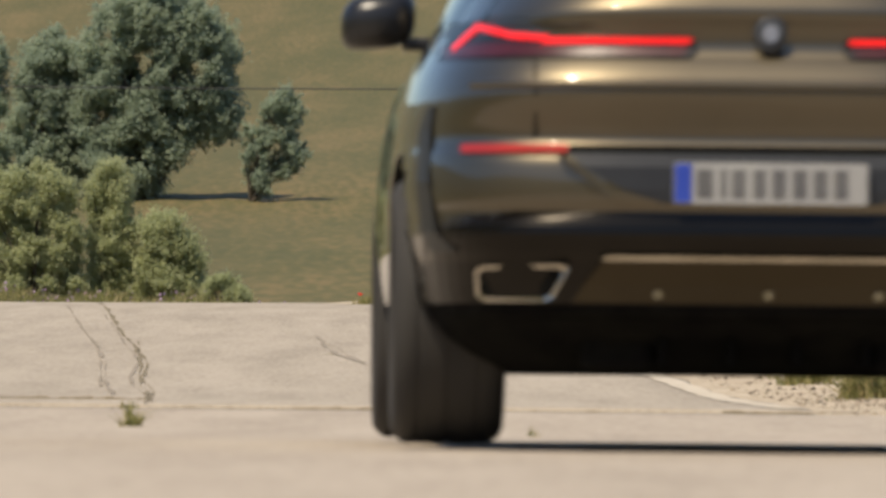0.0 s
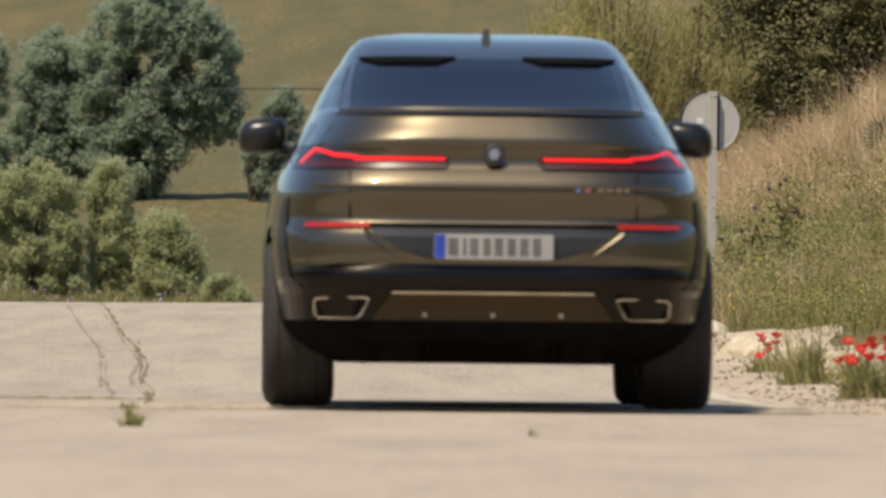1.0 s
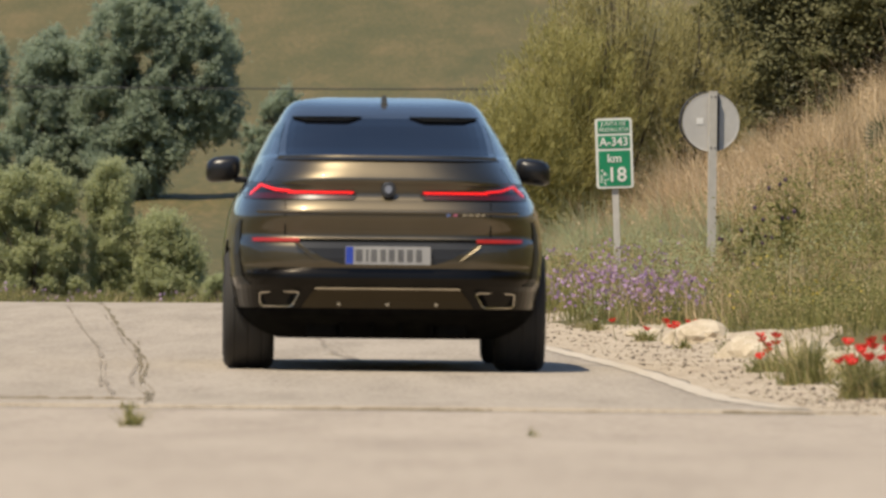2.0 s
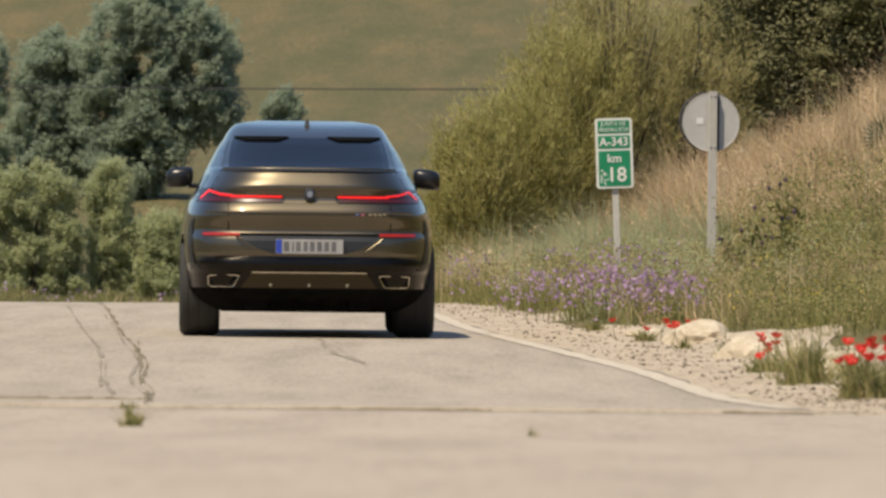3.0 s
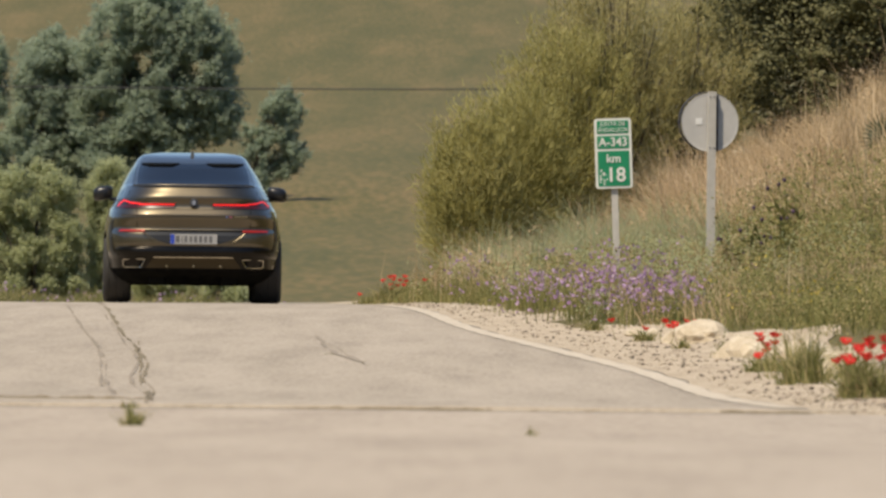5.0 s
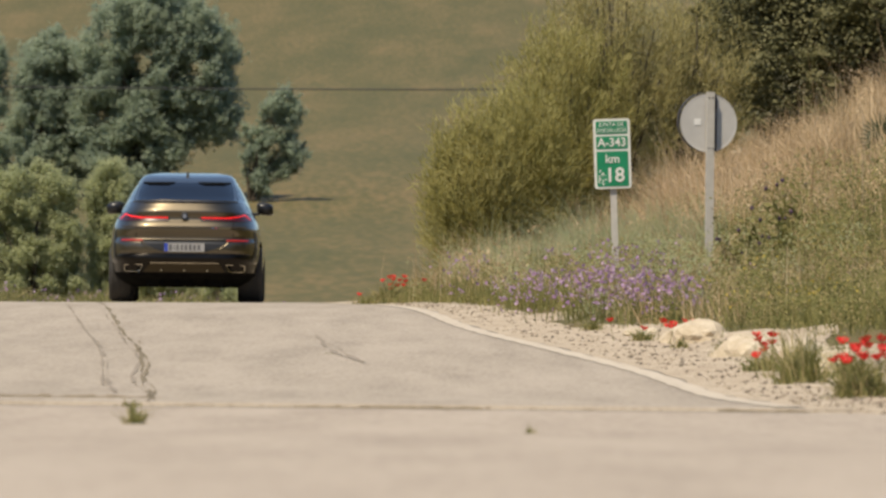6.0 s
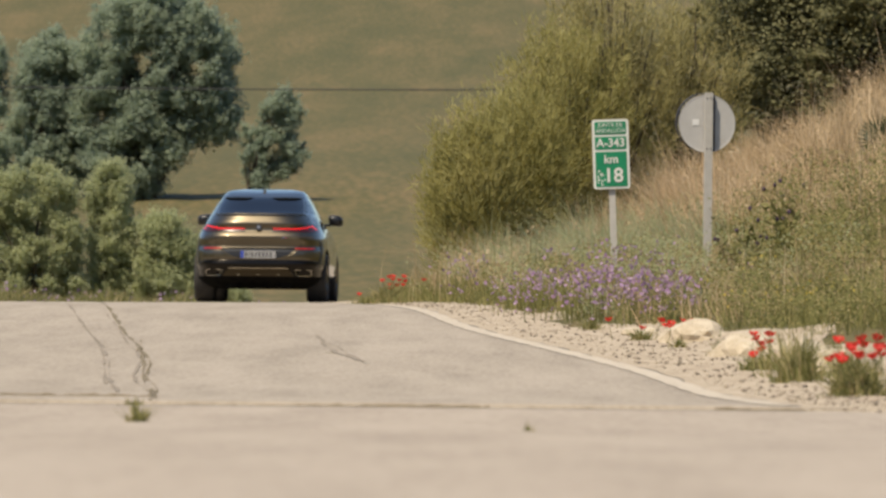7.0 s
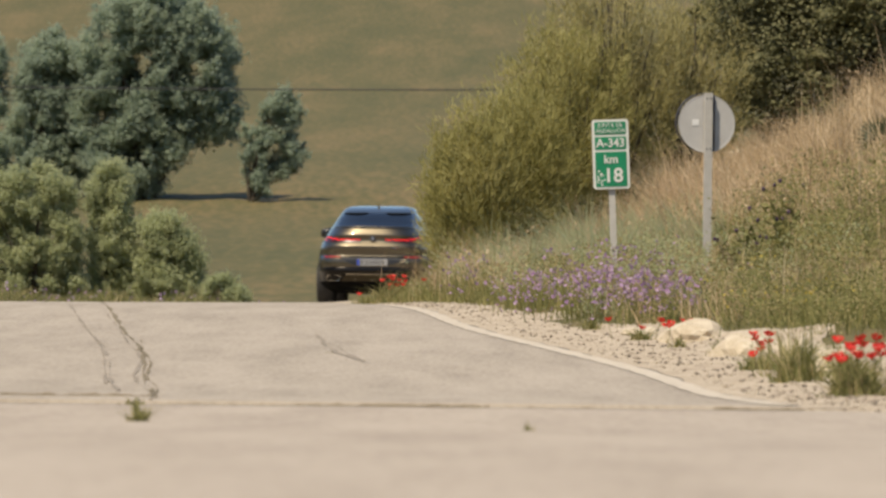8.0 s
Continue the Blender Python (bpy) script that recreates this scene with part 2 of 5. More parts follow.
def land(x, y):
    """Height of the ground."""
    x, y = np.asarray(x, float), np.asarray(y, float)
    base = np.where(y < 190, road_height(y), np.where(y > 230, far_height(y),
                    road_height(y) + (far_height(y) - road_height(y)) * np.clip((y - 190) / 40, 0, 1)))
    u = x - edge_line(np.clip(y, 0, 260))
    bank = np.clip(u - 3.0, 0, 9) * 0.57 + 0.10 * np.clip(u - 1.0, 0, 1.4)
    bank = bank * np.clip((y - 40) / 22, 0, 1) * np.clip((185 - y) / 40, 0, 1)
    on_road = np.clip((u - 0.25) / 0.25, 0, 1) + np.clip((-u - 6.6) / 0.4, 0, 1)
    apron = (y < 46) & (x > -8.3) & (x < 6.3)
    sink = np.where(y < 262, 0.10 * (1 - np.clip(on_road, 0, 1)), 0)
    sink = np.where(apron, 0.12, sink)
    sink = sink + 0.10 * np.clip((shoulder_width(y) - 0.22 - u) / 0.2, 0, 1) * (u > 0.25) * (y > 44) * (y < 200)
    left = -0.25 * np.clip((-u - 7) / 4, 0, 1) * np.clip((200 - y) / 60, 0, 1)
    lumps = 0.05 * np.sin(x * 1.7 + y * 0.31) * np.sin(y * 0.83 - x * 0.6) * np.clip((np.abs(u + 3) - 4.6) / 2, 0, 1)
    # unseen hill behind the camera, added to darken reflections in the car
    behind = 0.22 * np.clip(-y - 45, 0, 700)
    # unseen slopes far left and right, added to block low bright sky
    unseen_sides = 0.24 * np.clip(np.abs(x) - 110 - 0.06 * np.clip(y, 0, 4000), 0, 900)
    return base + bank + left + lumps - sink + behind + unseen_sides


def sheet(name, xs, ys, height, mat):
    gx, gy = np.meshgrid(xs, ys)
    verts = np.stack([gx, gy, height(gx, gy)], -1).reshape(-1, 3)
    c, r = len(xs), len(ys)
    i = (np.arange(r - 1)[:, None] * c + np.arange(c - 1)[None, :]).ravel()
    return soup(name, verts, np.stack([i, i + 1, i + c + 1, i + c], -1), mat, smooth=True)


def strip(name, ys, left, right, height, mat, columns=8, thick=0.0):
    """A sheet that follows the road between two lines."""
    ys = np.asarray(ys, float)
    k = np.linspace(0, 1, columns + 1)
    gx = left(ys)[:, None] * (1 - k) + right(ys)[:, None] * k
    gy = np.repeat(ys[:, None], columns + 1, 1)
    verts = np.stack([gx, gy, height(gx, gy)], -1).reshape(-1, 3)
    c, r = columns + 1, len(ys)
    i = (np.arange(r - 1)[:, None] * c + np.arange(c - 1)[None, :]).ravel()
    faces = np.stack([i, i + 1, i + c + 1, i + c], -1)
    if thick:
        n = len(verts)
        low = verts - np.array([0, 0, thick])
        verts = np.concatenate([verts, low])
        rim = np.concatenate([np.arange(c), np.arange(1, r) * c + c - 1, (r - 1) * c + np.arange(c - 2, -1, -1), np.arange(r - 2, 0, -1) * c])
        nxt = np.roll(rim, -1)
        faces = np.concatenate([faces, np.stack([rim, rim + n, nxt + n, nxt], -1)])
    return soup(name, verts, faces, mat, smooth=not thick)


xs = np.concatenate([-np.geomspace(2600, 14, 40), np.arange(-12, 12.1, 0.35), np.geomspace(14, 2600, 40)])
ys = np.concatenate([-np.geomspace(600, 12, 14), np.arange(-10, 200, 0.9), np.geomspace(201, 4200, 90)])
ground = tagged(sheet("ground", xs, ys, land, M["field"]), "olive and straw coloured grassland rising to a hill", "ground", kind="structure")


def camber(x, y):
    return road_height(y) - 0.010 * np.clip((150 - y) / 50, 0, 1) * (np.asarray(x) - edge_line(y) + 1.55)


ROAD_START = 45.6
road = strip("road", np.concatenate([np.arange(ROAD_START, 260, 0.8)]), lambda y: edge_line(y) - 6.5, lambda y: edge_line(y) + 0.25,
             camber, M["asphalt"], 16, 0.14)
tagged(road, "sun-bleached pale grey asphalt country road with cracks", "road", kind="structure")
apron = strip("pavement", np.arange(-40, ROAD_START + 0.01, 0.8), lambda y: edge_line(y) * 0 - 8, lambda y: edge_line(y) * 0 + 6,
              lambda x, y: camber(np.clip(x, -4, 4), y) - 0.014, M["apron"], 40, 0.14)
tagged(apron, "pale worn asphalt of a road junction", "pavement", kind="structure")

line = strip("edge_marking", np.arange(46.5, 255, 0.6), lambda y: edge_line(y) - 0.07 + 0.010 * np.sin(y * 3.1), lambda y: edge_line(y) + 0.07 + 0.010 * np.sin(y * 2.3 + 1),
             lambda x, y: camber(x, y) + 0.004, M["line"], 2)
tagged(line, "worn off-white painted line along the road edge", "road marking", kind="structure")


def shoulder_height(x, y):
    u = np.asarray(x) - edge_line(y)
    rough = np.clip((u - 0.25) * 2, 0, 1)
    lumps = 0.014 * np.sin(x * 9 + y) * np.sin(y * 2.1) + 0.03 * np.clip(u - 1.0, 0, 1) * np.sin(x * 4.3 + y * 0.9) * np.sin(y * 0.8 + x)
    return camber(np.minimum(x, edge_line(y) + 1), y) + 0.002 + rough * (0.016 + lumps) + 0.14 * np.clip(u - 1.0, 0, 1.2) * np.clip((y - 44) / 8, 0, 1) - 0.04 * np.clip((46 - y) / 1.5, 0, 1)


shoulder = strip("shoulder", np.arange(44, 200, 0.4), lambda y: edge_line(y) + 0.085 + 0.02 * np.sin(y * 1.9) + 0.02 * np.sin(y * 0.53), lambda y: edge_line(y) + shoulder_width(y), shoulder_height, M["gravel"], 18)
tagged(shoulder, "strip of pale gravel beside the asphalt", "gravel", kind="structure")


def ribbon(name, path, width, mat, seed, lift=0.004, label=""):
    """A jagged dark crack lying on the road along path, a list of x, y."""
    rng = np.random.default_rng(seed)
    pts = np.array(path, float)
    seg = np.linalg.norm(np.diff(pts, axis=0), axis=1)
    s = np.concatenate([[0], np.cumsum(seg)])
    t = np.arange(0, s[-1], min(0.25, s[-1] / 40))
    x = np.interp(t, s, pts[:, 0]) + np.convolve(rng.normal(0, width * 1.1, len(t)), np.ones(9) / 9, "same")
    y = np.interp(t, s, pts[:, 1])
    d = np.stack([np.gradient(x), np.gradient(y)], -1)
    d /= np.linalg.norm(d, axis=1)[:, None] + 1e-9
    w = width * np.clip(0.9 + 2.2 * np.convolve(rng.normal(0, 1, len(t)), np.ones(7) / 7, "same"), 0.05, 2.2)[:, None]
    nrm = np.stack([-d[:, 1], d[:, 0]], -1)
    a = np.stack([x, y], -1) + nrm * w / 2
    b = np.stack([x, y], -1) - nrm * w / 2
    both = np.concatenate([a, b])
    z = camber(both[:, 0], both[:, 1]) + lift
    n = len(t)
    i = np.arange(n - 1)
    ob = soup(name, np.column_stack([both, z]), np.stack([i, i + n, i + n + 1, i + 1], -1), mat)
    return tagged(ob, label or "dark crack with dirt and weeds in the asphalt", "crack", kind="structure")


seam = glide([44, 53, 57, 65, 72.5, 82, 90, 105, 120], [-1.30, -1.54, -1.69, -1.93, -2.19, -2.59, -2.92, -3.52, -4.1])
middle = [(float(seam(y)), float(y)) for y in np.arange(46, 118, 2.0)]
ribbon("road_crack", middle, 0.020, M["crack"], 1, label="dark seam with weeds along the middle of the road")
ribbon("road_crack", [(x + 0.03 + 0.02 * math.sin(y * 0.6), y) for x, y in middle[:16]], 0.011, M["crack"], 5)
ribbon("road_crack", [(x - 0.04 + 0.02 * math.sin(y * 0.4), y) for x, y in middle[4:24]], 0.012, M["seam"], 6)
ribbon("road_crack", [(x - 0.17 - 0.004 * (y - 50), y) for x, y in middle[3:30]], 0.016, M["seam"], 2)
ribbon("road_crack", [(x - 0.21 - 0.003 * (y - 50), y) for x, y in middle[5:18]], 0.010, M["seam"], 9)
# short cracks in the driven lane
for k, path in enumerate([[(-1.02, 81.0), (-0.87, 75.0), (-0.74, 70.0), (-0.45, 65.0)], [(-0.80, 74.0), (-0.60, 68.5), (-0.52, 66.0)]]):
    ribbon("road_crack", path, 0.022, M["seam"], 30 + k, label="short hairline crack in the pale asphalt")



def joint(x0, x1, y, seed, drop=0.012):
    """Dirt and weeds standing in the step between the two layers of asphalt."""
    rng = np.random.default_rng(seed)
    x = np.arange(x0, x1, 0.03)
    yy = y + 0.0 * x
    low = camber(np.clip(x, -4, 4), yy) - drop
    h = 0.0105 * np.clip(0.40 + 0.45 * np.sin(x * 3.1 + seed) + 0.35 * rng.normal(size=len(x)) * 0.6, 0.08, 1.3)
    v = np.concatenate([np.stack([x, yy, low], -1), np.stack([x, yy, low + h], -1), np.stack([x, yy + 0.02, low + h], -1)])
    n = len(x)
    i = np.arange(n - 1)
    f = np.concatenate([np.stack([i, i + 1, i + n + 1, i + n], -1), np.stack([i + n, i + n + 1, i + 2 * n + 1, i + 2 * n], -1)])
    tagged(soup("road_crack", v, f, M["crack"]), "dark dirty step across the road where asphalt layers meet", "crack", kind="structure")


joint(-2.6, -1.42, 48.8, 1, 0.0)
joint(-1.25, 0.25, ROAD_START - 0.03, 2)
joint(0.4, 0.75, ROAD_START - 0.03, 3)
joint(1.25, 1.85, ROAD_START - 0.03, 4)

# ---- the car ----
TAIL = -0.95
tail_y = glide([0.20, 0.30, 0.36, 0.42, 0.50, 0.515, 0.545, 0.565, 0.60, 0.628, 0.640, 0.656, 0.68, 0.72, 0.76, 0.785, 0.80, 0.82, 0.88, 0.955, 0.972, 1.05, 1.07, 1.15, 1.172, 1.26, 1.31, 1.320, 1.335, 1.385, 1.47, 1.56, 1.62, 1.67, 1.71],
               [0.42, 0.22, 0.10, 0.075, 0.045, 0.030, 0.010, 0.0, 0.002, 0.012, 0.014, 0.008, 0.004, 0.006, 0.008, 0.013, 0.022, 0.050, 0.040, 0.004, 0.004, 0.050, 0.068, 0.060, 0.044, 0.100, 0.128, 0.16, 0.27, 0.44, 0.70, 0.98, 1.22, 1.52, 2.0])
nose_y = glide([0.20, 0.35, 0.60, 0.80, 0.95, 1.05, 1.12, 1.20, 1.35, 1.50, 1.60, 1.67, 1.71],
               [3.62, 3.90, 3.985, 3.96, 3.85, 3.55, 2.75, 2.58, 2.32, 2.06, 1.87, 1.66, 1.36])
half_width = glide([0.20, 0.26, 0.34, 0.50, 0.66, 0.80, 0.90, 0.98, 1.05, 1.12, 1.18, 1.24, 1.30, 1.38, 1.47, 1.55, 1.61, 1.655, 1.69, 1.71],
                   [0.80, 0.90, 0.955, 0.985, 1.0, 0.992, 0.980, 0.962, 0.938, 0.899, 0.860, 0.832, 0.808, 0.766, 0.716, 0.666, 0.632, 0.592, 0.52, 0.37])
corner = glide([0.2, 0.9, 1.10, 1.22, 1.32, 1.45, 1.71], [5.2, 4.9, 4.4, 4.0, 3.5, 3.5, 3.2])


def rear(x, z, out=0.0):
    """Where the skin of the tail lies, out metres in front of it."""
    w, power = float(half_width(z)), float(corner(z))
    k = min(abs(x) / w, 0.999)
    mid = 1.0
    back = TAIL + float(tail_y(z))
    return mid + (back - mid) * (1 - k ** power) ** (1 / power) - out


def ring(z, n=56):
    power = float(corner(z))
    w, back, front, mid = float(half_width(z)), TAIL + float(tail_y(z)), float(nose_y(z)), 1.0
    mid = min(max(mid, back + 0.1), front - 0.1)
    out = []
    for i in range(n):
        a = 2 * math.pi * (i + 0.5) / n
        c, s = math.cos(a), math.sin(a)
        x = w * math.copysign(abs(c) ** (2 / power), c)
        ly = (back - mid) if s < 0 else (mid - front)
        y = mid + (ly if s < 0 else -ly) * abs(s) ** (2 / power)
        out.append((x, y, z))
    return out


def tail_panel(bm, outline, out=0.004, thick=0.02, steps=14):
    """A panel that follows the tail's skin: outline gives, row by row, z, x from and x to."""
    rows = []
    for z, x0, x1 in outline:
        rows.append([(x0 + (x1 - x0) * k / steps, z) for k in range(steps + 1)])
    front = [[bm.verts.new((x, rear(x, z, out), z)) for x, z in r] for r in rows]
    back = [[bm.verts.new((x, rear(x, z, out) + thick, z)) for x, z in r] for r in rows]
    n, m = len(rows), steps + 1
    for i in range(n - 1):
        for k in range(m - 1):
            bm.faces.new((front[i][k], front[i][k + 1], front[i + 1][k + 1], front[i + 1][k]))
    rim = [(0, k) for k in range(m)] + [(i, m - 1) for i in range(1, n)] + [(n - 1, k) for k in range(m - 2, -1, -1)] + [(i, 0) for i in range(n - 2, 0, -1)]
    for a, b in zip(rim, rim[1:] + rim[:1]):
        bm.faces.new((front[a[0]][a[1]], back[a[0]][a[1]], back[b[0]][b[1]], front[b[0]][b[1]]))
    bmesh.ops.recalc_face_normals(bm, faces=bm.faces)
    return bm


def turned(profile, sides=40):
    """A body turned about x: profile of x, radius."""
    bm = bmesh.new()
    rings = [[bm.verts.new((x, r * math.cos(2 * math.pi * k / sides), r * math.sin(2 * math.pi * k / sides))) for k in range(sides)] for x, r in profile]
    for a, b in zip(rings, rings[1:]):
        for k in range(sides):
            j = (k + 1) % sides
            bm.faces.new((a[k], a[j], b[j], b[k]))
    bmesh.ops.recalc_face_normals(bm, faces=bm.faces)
    return bm


RADIUS = 0.372


def wheel(car, x, y, width, side):
    hub = part("wheel", turned([(-side * width * 0.30, 0.16), (side * width * 0.30, 0.10), (side * width * 0.38, 0.05), (side * width * 0.38, 0.001)], 20), M["grey_trim"], car)
    hub.location = (x, y, RADIUS)
    w, r = width / 2, RADIUS
    profile = [(-w + 0.012, 0.285), (-w, 0.30), (-w - 0.004, 0.33), (-w + 0.006, r - 0.022), (-w + 0.028, r - 0.005)]
    for groove in (-0.28, 0.0, 0.28):
        g = groove * width
        profile += [(g - 0.012, r), (g - 0.009, r - 0.004), (g + 0.009, r - 0.004), (g + 0.012, r)]
    profile += [(w - 0.028, r - 0.005), (w - 0.006, r - 0.022), (w + 0.004, 0.33), (w, 0.30), (w - 0.012, 0.285)]
    part("tyre", turned(profile, 56), M["rubber"], hub, "black rubber tyre", smooth=False)
    bm = turned([(-w + 0.02, 0.287), (-w + 0.05, 0.262), (w - 0.05, 0.262), (w - 0.02, 0.287)], 40)
    for k in range(5):
        for spread in (-0.16, 0.16):
            made = bmesh.ops.create_cube(bm, size=1.0)["verts"]
            turn = Matrix.Rotation(2 * math.pi * k / 5 + spread, 4, "X")
            for v in made:
                v.co = turn @ Vector((side * (w - 0.06) + v.co.x * 0.035, v.co.y * 0.034, 0.165 + v.co.z * 0.21))
    part("rim", bm, M["chrome"], hub, "light alloy rim with split spokes")
    return hub


def build_car():
    car = tagged(empty("car"), "dark bronze coupe-style sport utility car with lit red tail lamps", "car")
    # the body: level rings from sill to roof, with the wheel houses cut out
    levels = sorted(set([0.20, 0.25, 0.30, 0.36, 0.40, 0.44, 0.495, 0.505, 0.515, 0.53, 0.545, 0.556, 0.565, 0.58, 0.60, 0.615, 0.628, 0.635, 0.642, 0.650, 0.658, 0.67, 0.69, 0.76, 0.795, 0.805, 0.82, 0.85, 0.88, 0.92, 0.95, 0.96, 0.968, 0.978, 0.99,
                         1.02, 1.045, 1.055, 1.07, 1.11, 1.15, 1.16, 1.175, 1.20, 1.24, 1.28, 1.305, 1.314, 1.322, 1.33, 1.34, 1.36, 1.39, 1.42, 1.47, 1.52, 1.56, 1.59, 1.62, 1.645, 1.665, 1.68, 1.695, 1.705, 1.71]))
    bm = bmesh.new()
    rings = [[bm.verts.new(p) for p in ring(z, 96)] for z in levels]
    for a, b in zip(rings, rings[1:]):
        for k in range(len(a)):
            j = (k + 1) % len(a)
            bm.faces.new((a[k], a[j], b[j], b[k]))
    bm.faces.new(rings[0][::-1])
    bm.faces.new(rings[-1])
    bmesh.ops.recalc_face_normals(bm, faces=bm.faces)
    body = part("body", bm, M["paint"], car, "dark bronze metallic bodywork", smooth=True)
    bm = bmesh.new()
    for y in (0.0, 2.975):
        for x in (-0.88, 0.88):
            made = bmesh.ops.create_cone(bm, cap_ends=True, segments=40, radius1=0.425, radius2=0.425, depth=0.56)["verts"]
            for v in made:
                v.co = Vector((x + v.co.z, y + v.co.x, 0.38 + v.co.y))
    cutter = part("cutter", bm, M["black"])
    cut = body.modifiers.new("arches", "BOOLEAN")
    cut.object, cut.operation, cut.solver = cutter, "DIFFERENCE", "EXACT"
    bpy.context.view_layer.update()
    done = bpy.data.meshes.new_from_object(body.evaluated_get(bpy.context.evaluated_depsgraph_get()))
    body.modifiers.clear()
    body.data = done
    done.name = "body"
    bpy.data.objects.remove(cutter)
    done.materials.clear()
    done.materials.append(M["paint"])
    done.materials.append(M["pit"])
    # faces low on the body and in the arches take the near-black
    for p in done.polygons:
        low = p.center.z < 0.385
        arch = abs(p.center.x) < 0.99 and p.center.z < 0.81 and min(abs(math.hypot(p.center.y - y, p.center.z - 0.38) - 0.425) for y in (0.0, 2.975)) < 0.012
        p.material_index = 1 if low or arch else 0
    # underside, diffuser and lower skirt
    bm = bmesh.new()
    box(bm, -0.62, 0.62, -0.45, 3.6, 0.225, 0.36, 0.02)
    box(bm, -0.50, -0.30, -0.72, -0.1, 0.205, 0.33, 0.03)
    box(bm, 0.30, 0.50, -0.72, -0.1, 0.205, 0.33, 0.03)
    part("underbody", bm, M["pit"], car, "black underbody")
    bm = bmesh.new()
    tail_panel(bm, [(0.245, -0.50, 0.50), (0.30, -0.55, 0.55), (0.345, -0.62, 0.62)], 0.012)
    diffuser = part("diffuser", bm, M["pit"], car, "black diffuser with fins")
    for x in (-0.28, -0.09, 0.09, 0.28):
        part("fin", box(bmesh.new(), x - 0.008, x + 0.008, TAIL + 0.20, TAIL + 0.42, 0.225, 0.30), M["pit"], diffuser)
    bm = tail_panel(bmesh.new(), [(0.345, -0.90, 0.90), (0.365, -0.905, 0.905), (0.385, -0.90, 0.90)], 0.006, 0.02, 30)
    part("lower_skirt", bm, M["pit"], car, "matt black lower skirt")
    # lower bumper: panel over the bronze skin, coloured as if in shade
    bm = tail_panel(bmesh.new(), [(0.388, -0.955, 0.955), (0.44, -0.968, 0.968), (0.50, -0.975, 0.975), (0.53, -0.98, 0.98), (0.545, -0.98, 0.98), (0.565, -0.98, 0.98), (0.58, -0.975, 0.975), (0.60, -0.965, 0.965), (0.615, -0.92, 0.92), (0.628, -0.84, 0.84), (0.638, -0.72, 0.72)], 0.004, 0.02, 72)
    part("lower_bumper", bm, M["shaded_paint"], car, "lower bumper, its bronze darkened to stand for shade")
    # bumper insert between the tailpipes, bronze with its shade in the colour
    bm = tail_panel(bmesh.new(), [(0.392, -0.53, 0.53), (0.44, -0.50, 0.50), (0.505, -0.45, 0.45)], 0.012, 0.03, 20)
    part("bumper_insert", bm, M["shaded_insert_paint"], car, "bronze bumper insert, darkened for its downward-facing shade")
    bm = tail_panel(bmesh.new(), [(0.506, -0.455, 0.455), (0.518, -0.44, 0.44)], 0.020, 0.03, 20)
    part("trim_strip", bm, M["chrome"], car, "thin bright trim strip")
    # recess of the plate, wider at the top
    bm = tail_panel(bmesh.new(), [(0.665, -0.30, 0.30), (0.70, -0.40, 0.40), (0.76, -0.50, 0.50), (0.797, -0.555, 0.555)], 0.004, 0.02, 24)
    part("plate_recess", bm, M["recess"], car, "dark grey recess round the plate")
    # strip over gap and ledge, painting the shadow under the tailgate's edge
    part("tailgate_gap_shade", tail_panel(bmesh.new(), [(0.797, -0.545, 0.545), (0.808, -0.545, 0.545), (0.820, -0.545, 0.545)], 0.0045, 0.01, 20), M["pit"], car, "black strip for the gap and shade under the tailgate")
    for x in (-0.635, 0.635):
        rows = [(z, x - 0.003, x + 0.003) for z in (0.83, 0.90, 0.96, 1.0, 1.05)]
        part("shut_line", tail_panel(bmesh.new(), rows, 0.002, 0.01, 1), M["pit"], car, "thin dark shut line")
    for s in (-1, 1):
        bm = bmesh.new()
        pts = [(0.31, 0.652), (0.43, 0.675), (0.56, 0.765), (0.575, 0.79), (0.555, 0.79), (0.42, 0.692), (0.30, 0.668)]
        prism(bm, [(s * x, z) for x, z in pts], TAIL + 0.0, TAIL + 0.05)
        for v in bm.verts:
            v.co.y += rear(v.co.x, v.co.z) - TAIL - 0.016
        part("recess_edge", bm, M["paint"], car, "bright folded edge of the recess")
    bm = tail_panel(bmesh.new(), [(0.650, -0.31, 0.31), (0.662, -0.31, 0.31)], 0.016, 0.03, 12)
    part("recess_edge", bm, M["paint"], car)
    # the plate, its writing as plain bars
    py = TAIL - 0.022
    plate = part("number_plate", prism(bmesh.new(), rounded(0, 0.717, 0.525, 0.112, 0.008), py, py + 0.02), M["plate_white"], car, "white plate with dark bars")
    part("plate_band", box(bmesh.new(), -0.2605, -0.215, py - 0.003, py + 0.004, 0.665, 0.769), M["plate_blue"], plate, "blue band")
    x = -0.20
    for w in (0.052, 0.018, 0.046, 0.04, 0.044, 0.044, 0.044, 0.044):
        part("bar", box(bmesh.new(), x, x + w * 0.8, py - 0.003, py + 0.004, 0.680, 0.754), M["bar"], plate)
        x += w + 0.012
    # tail lamps: black glass, red lens, glowing line
    for s in (-1, 1):
        def mirrored(rows):
            return [(z, min(s * a, s * b), max(s * a, s * b)) for z, a, b in rows]
        lamp = part("tail_lamp", tail_panel(bmesh.new(), mirrored([(1.058, 0.22, 0.885), (1.085, 0.195, 0.893), (1.115, 0.21, 0.885), (1.145, 0.50, 0.868), (1.168, 0.66, 0.845)]), 0.008, 0.03, 24),
                    M["gloss_black"], car, "dark red tail lamp with a lit line")
        part("lens", tail_panel(bmesh.new(), mirrored([(1.064, 0.24, 0.865), (1.085, 0.22, 0.875), (1.100, 0.24, 0.868)]), 0.012, 0.01, 24), M["red_dark"], lamp, "dark red lens")
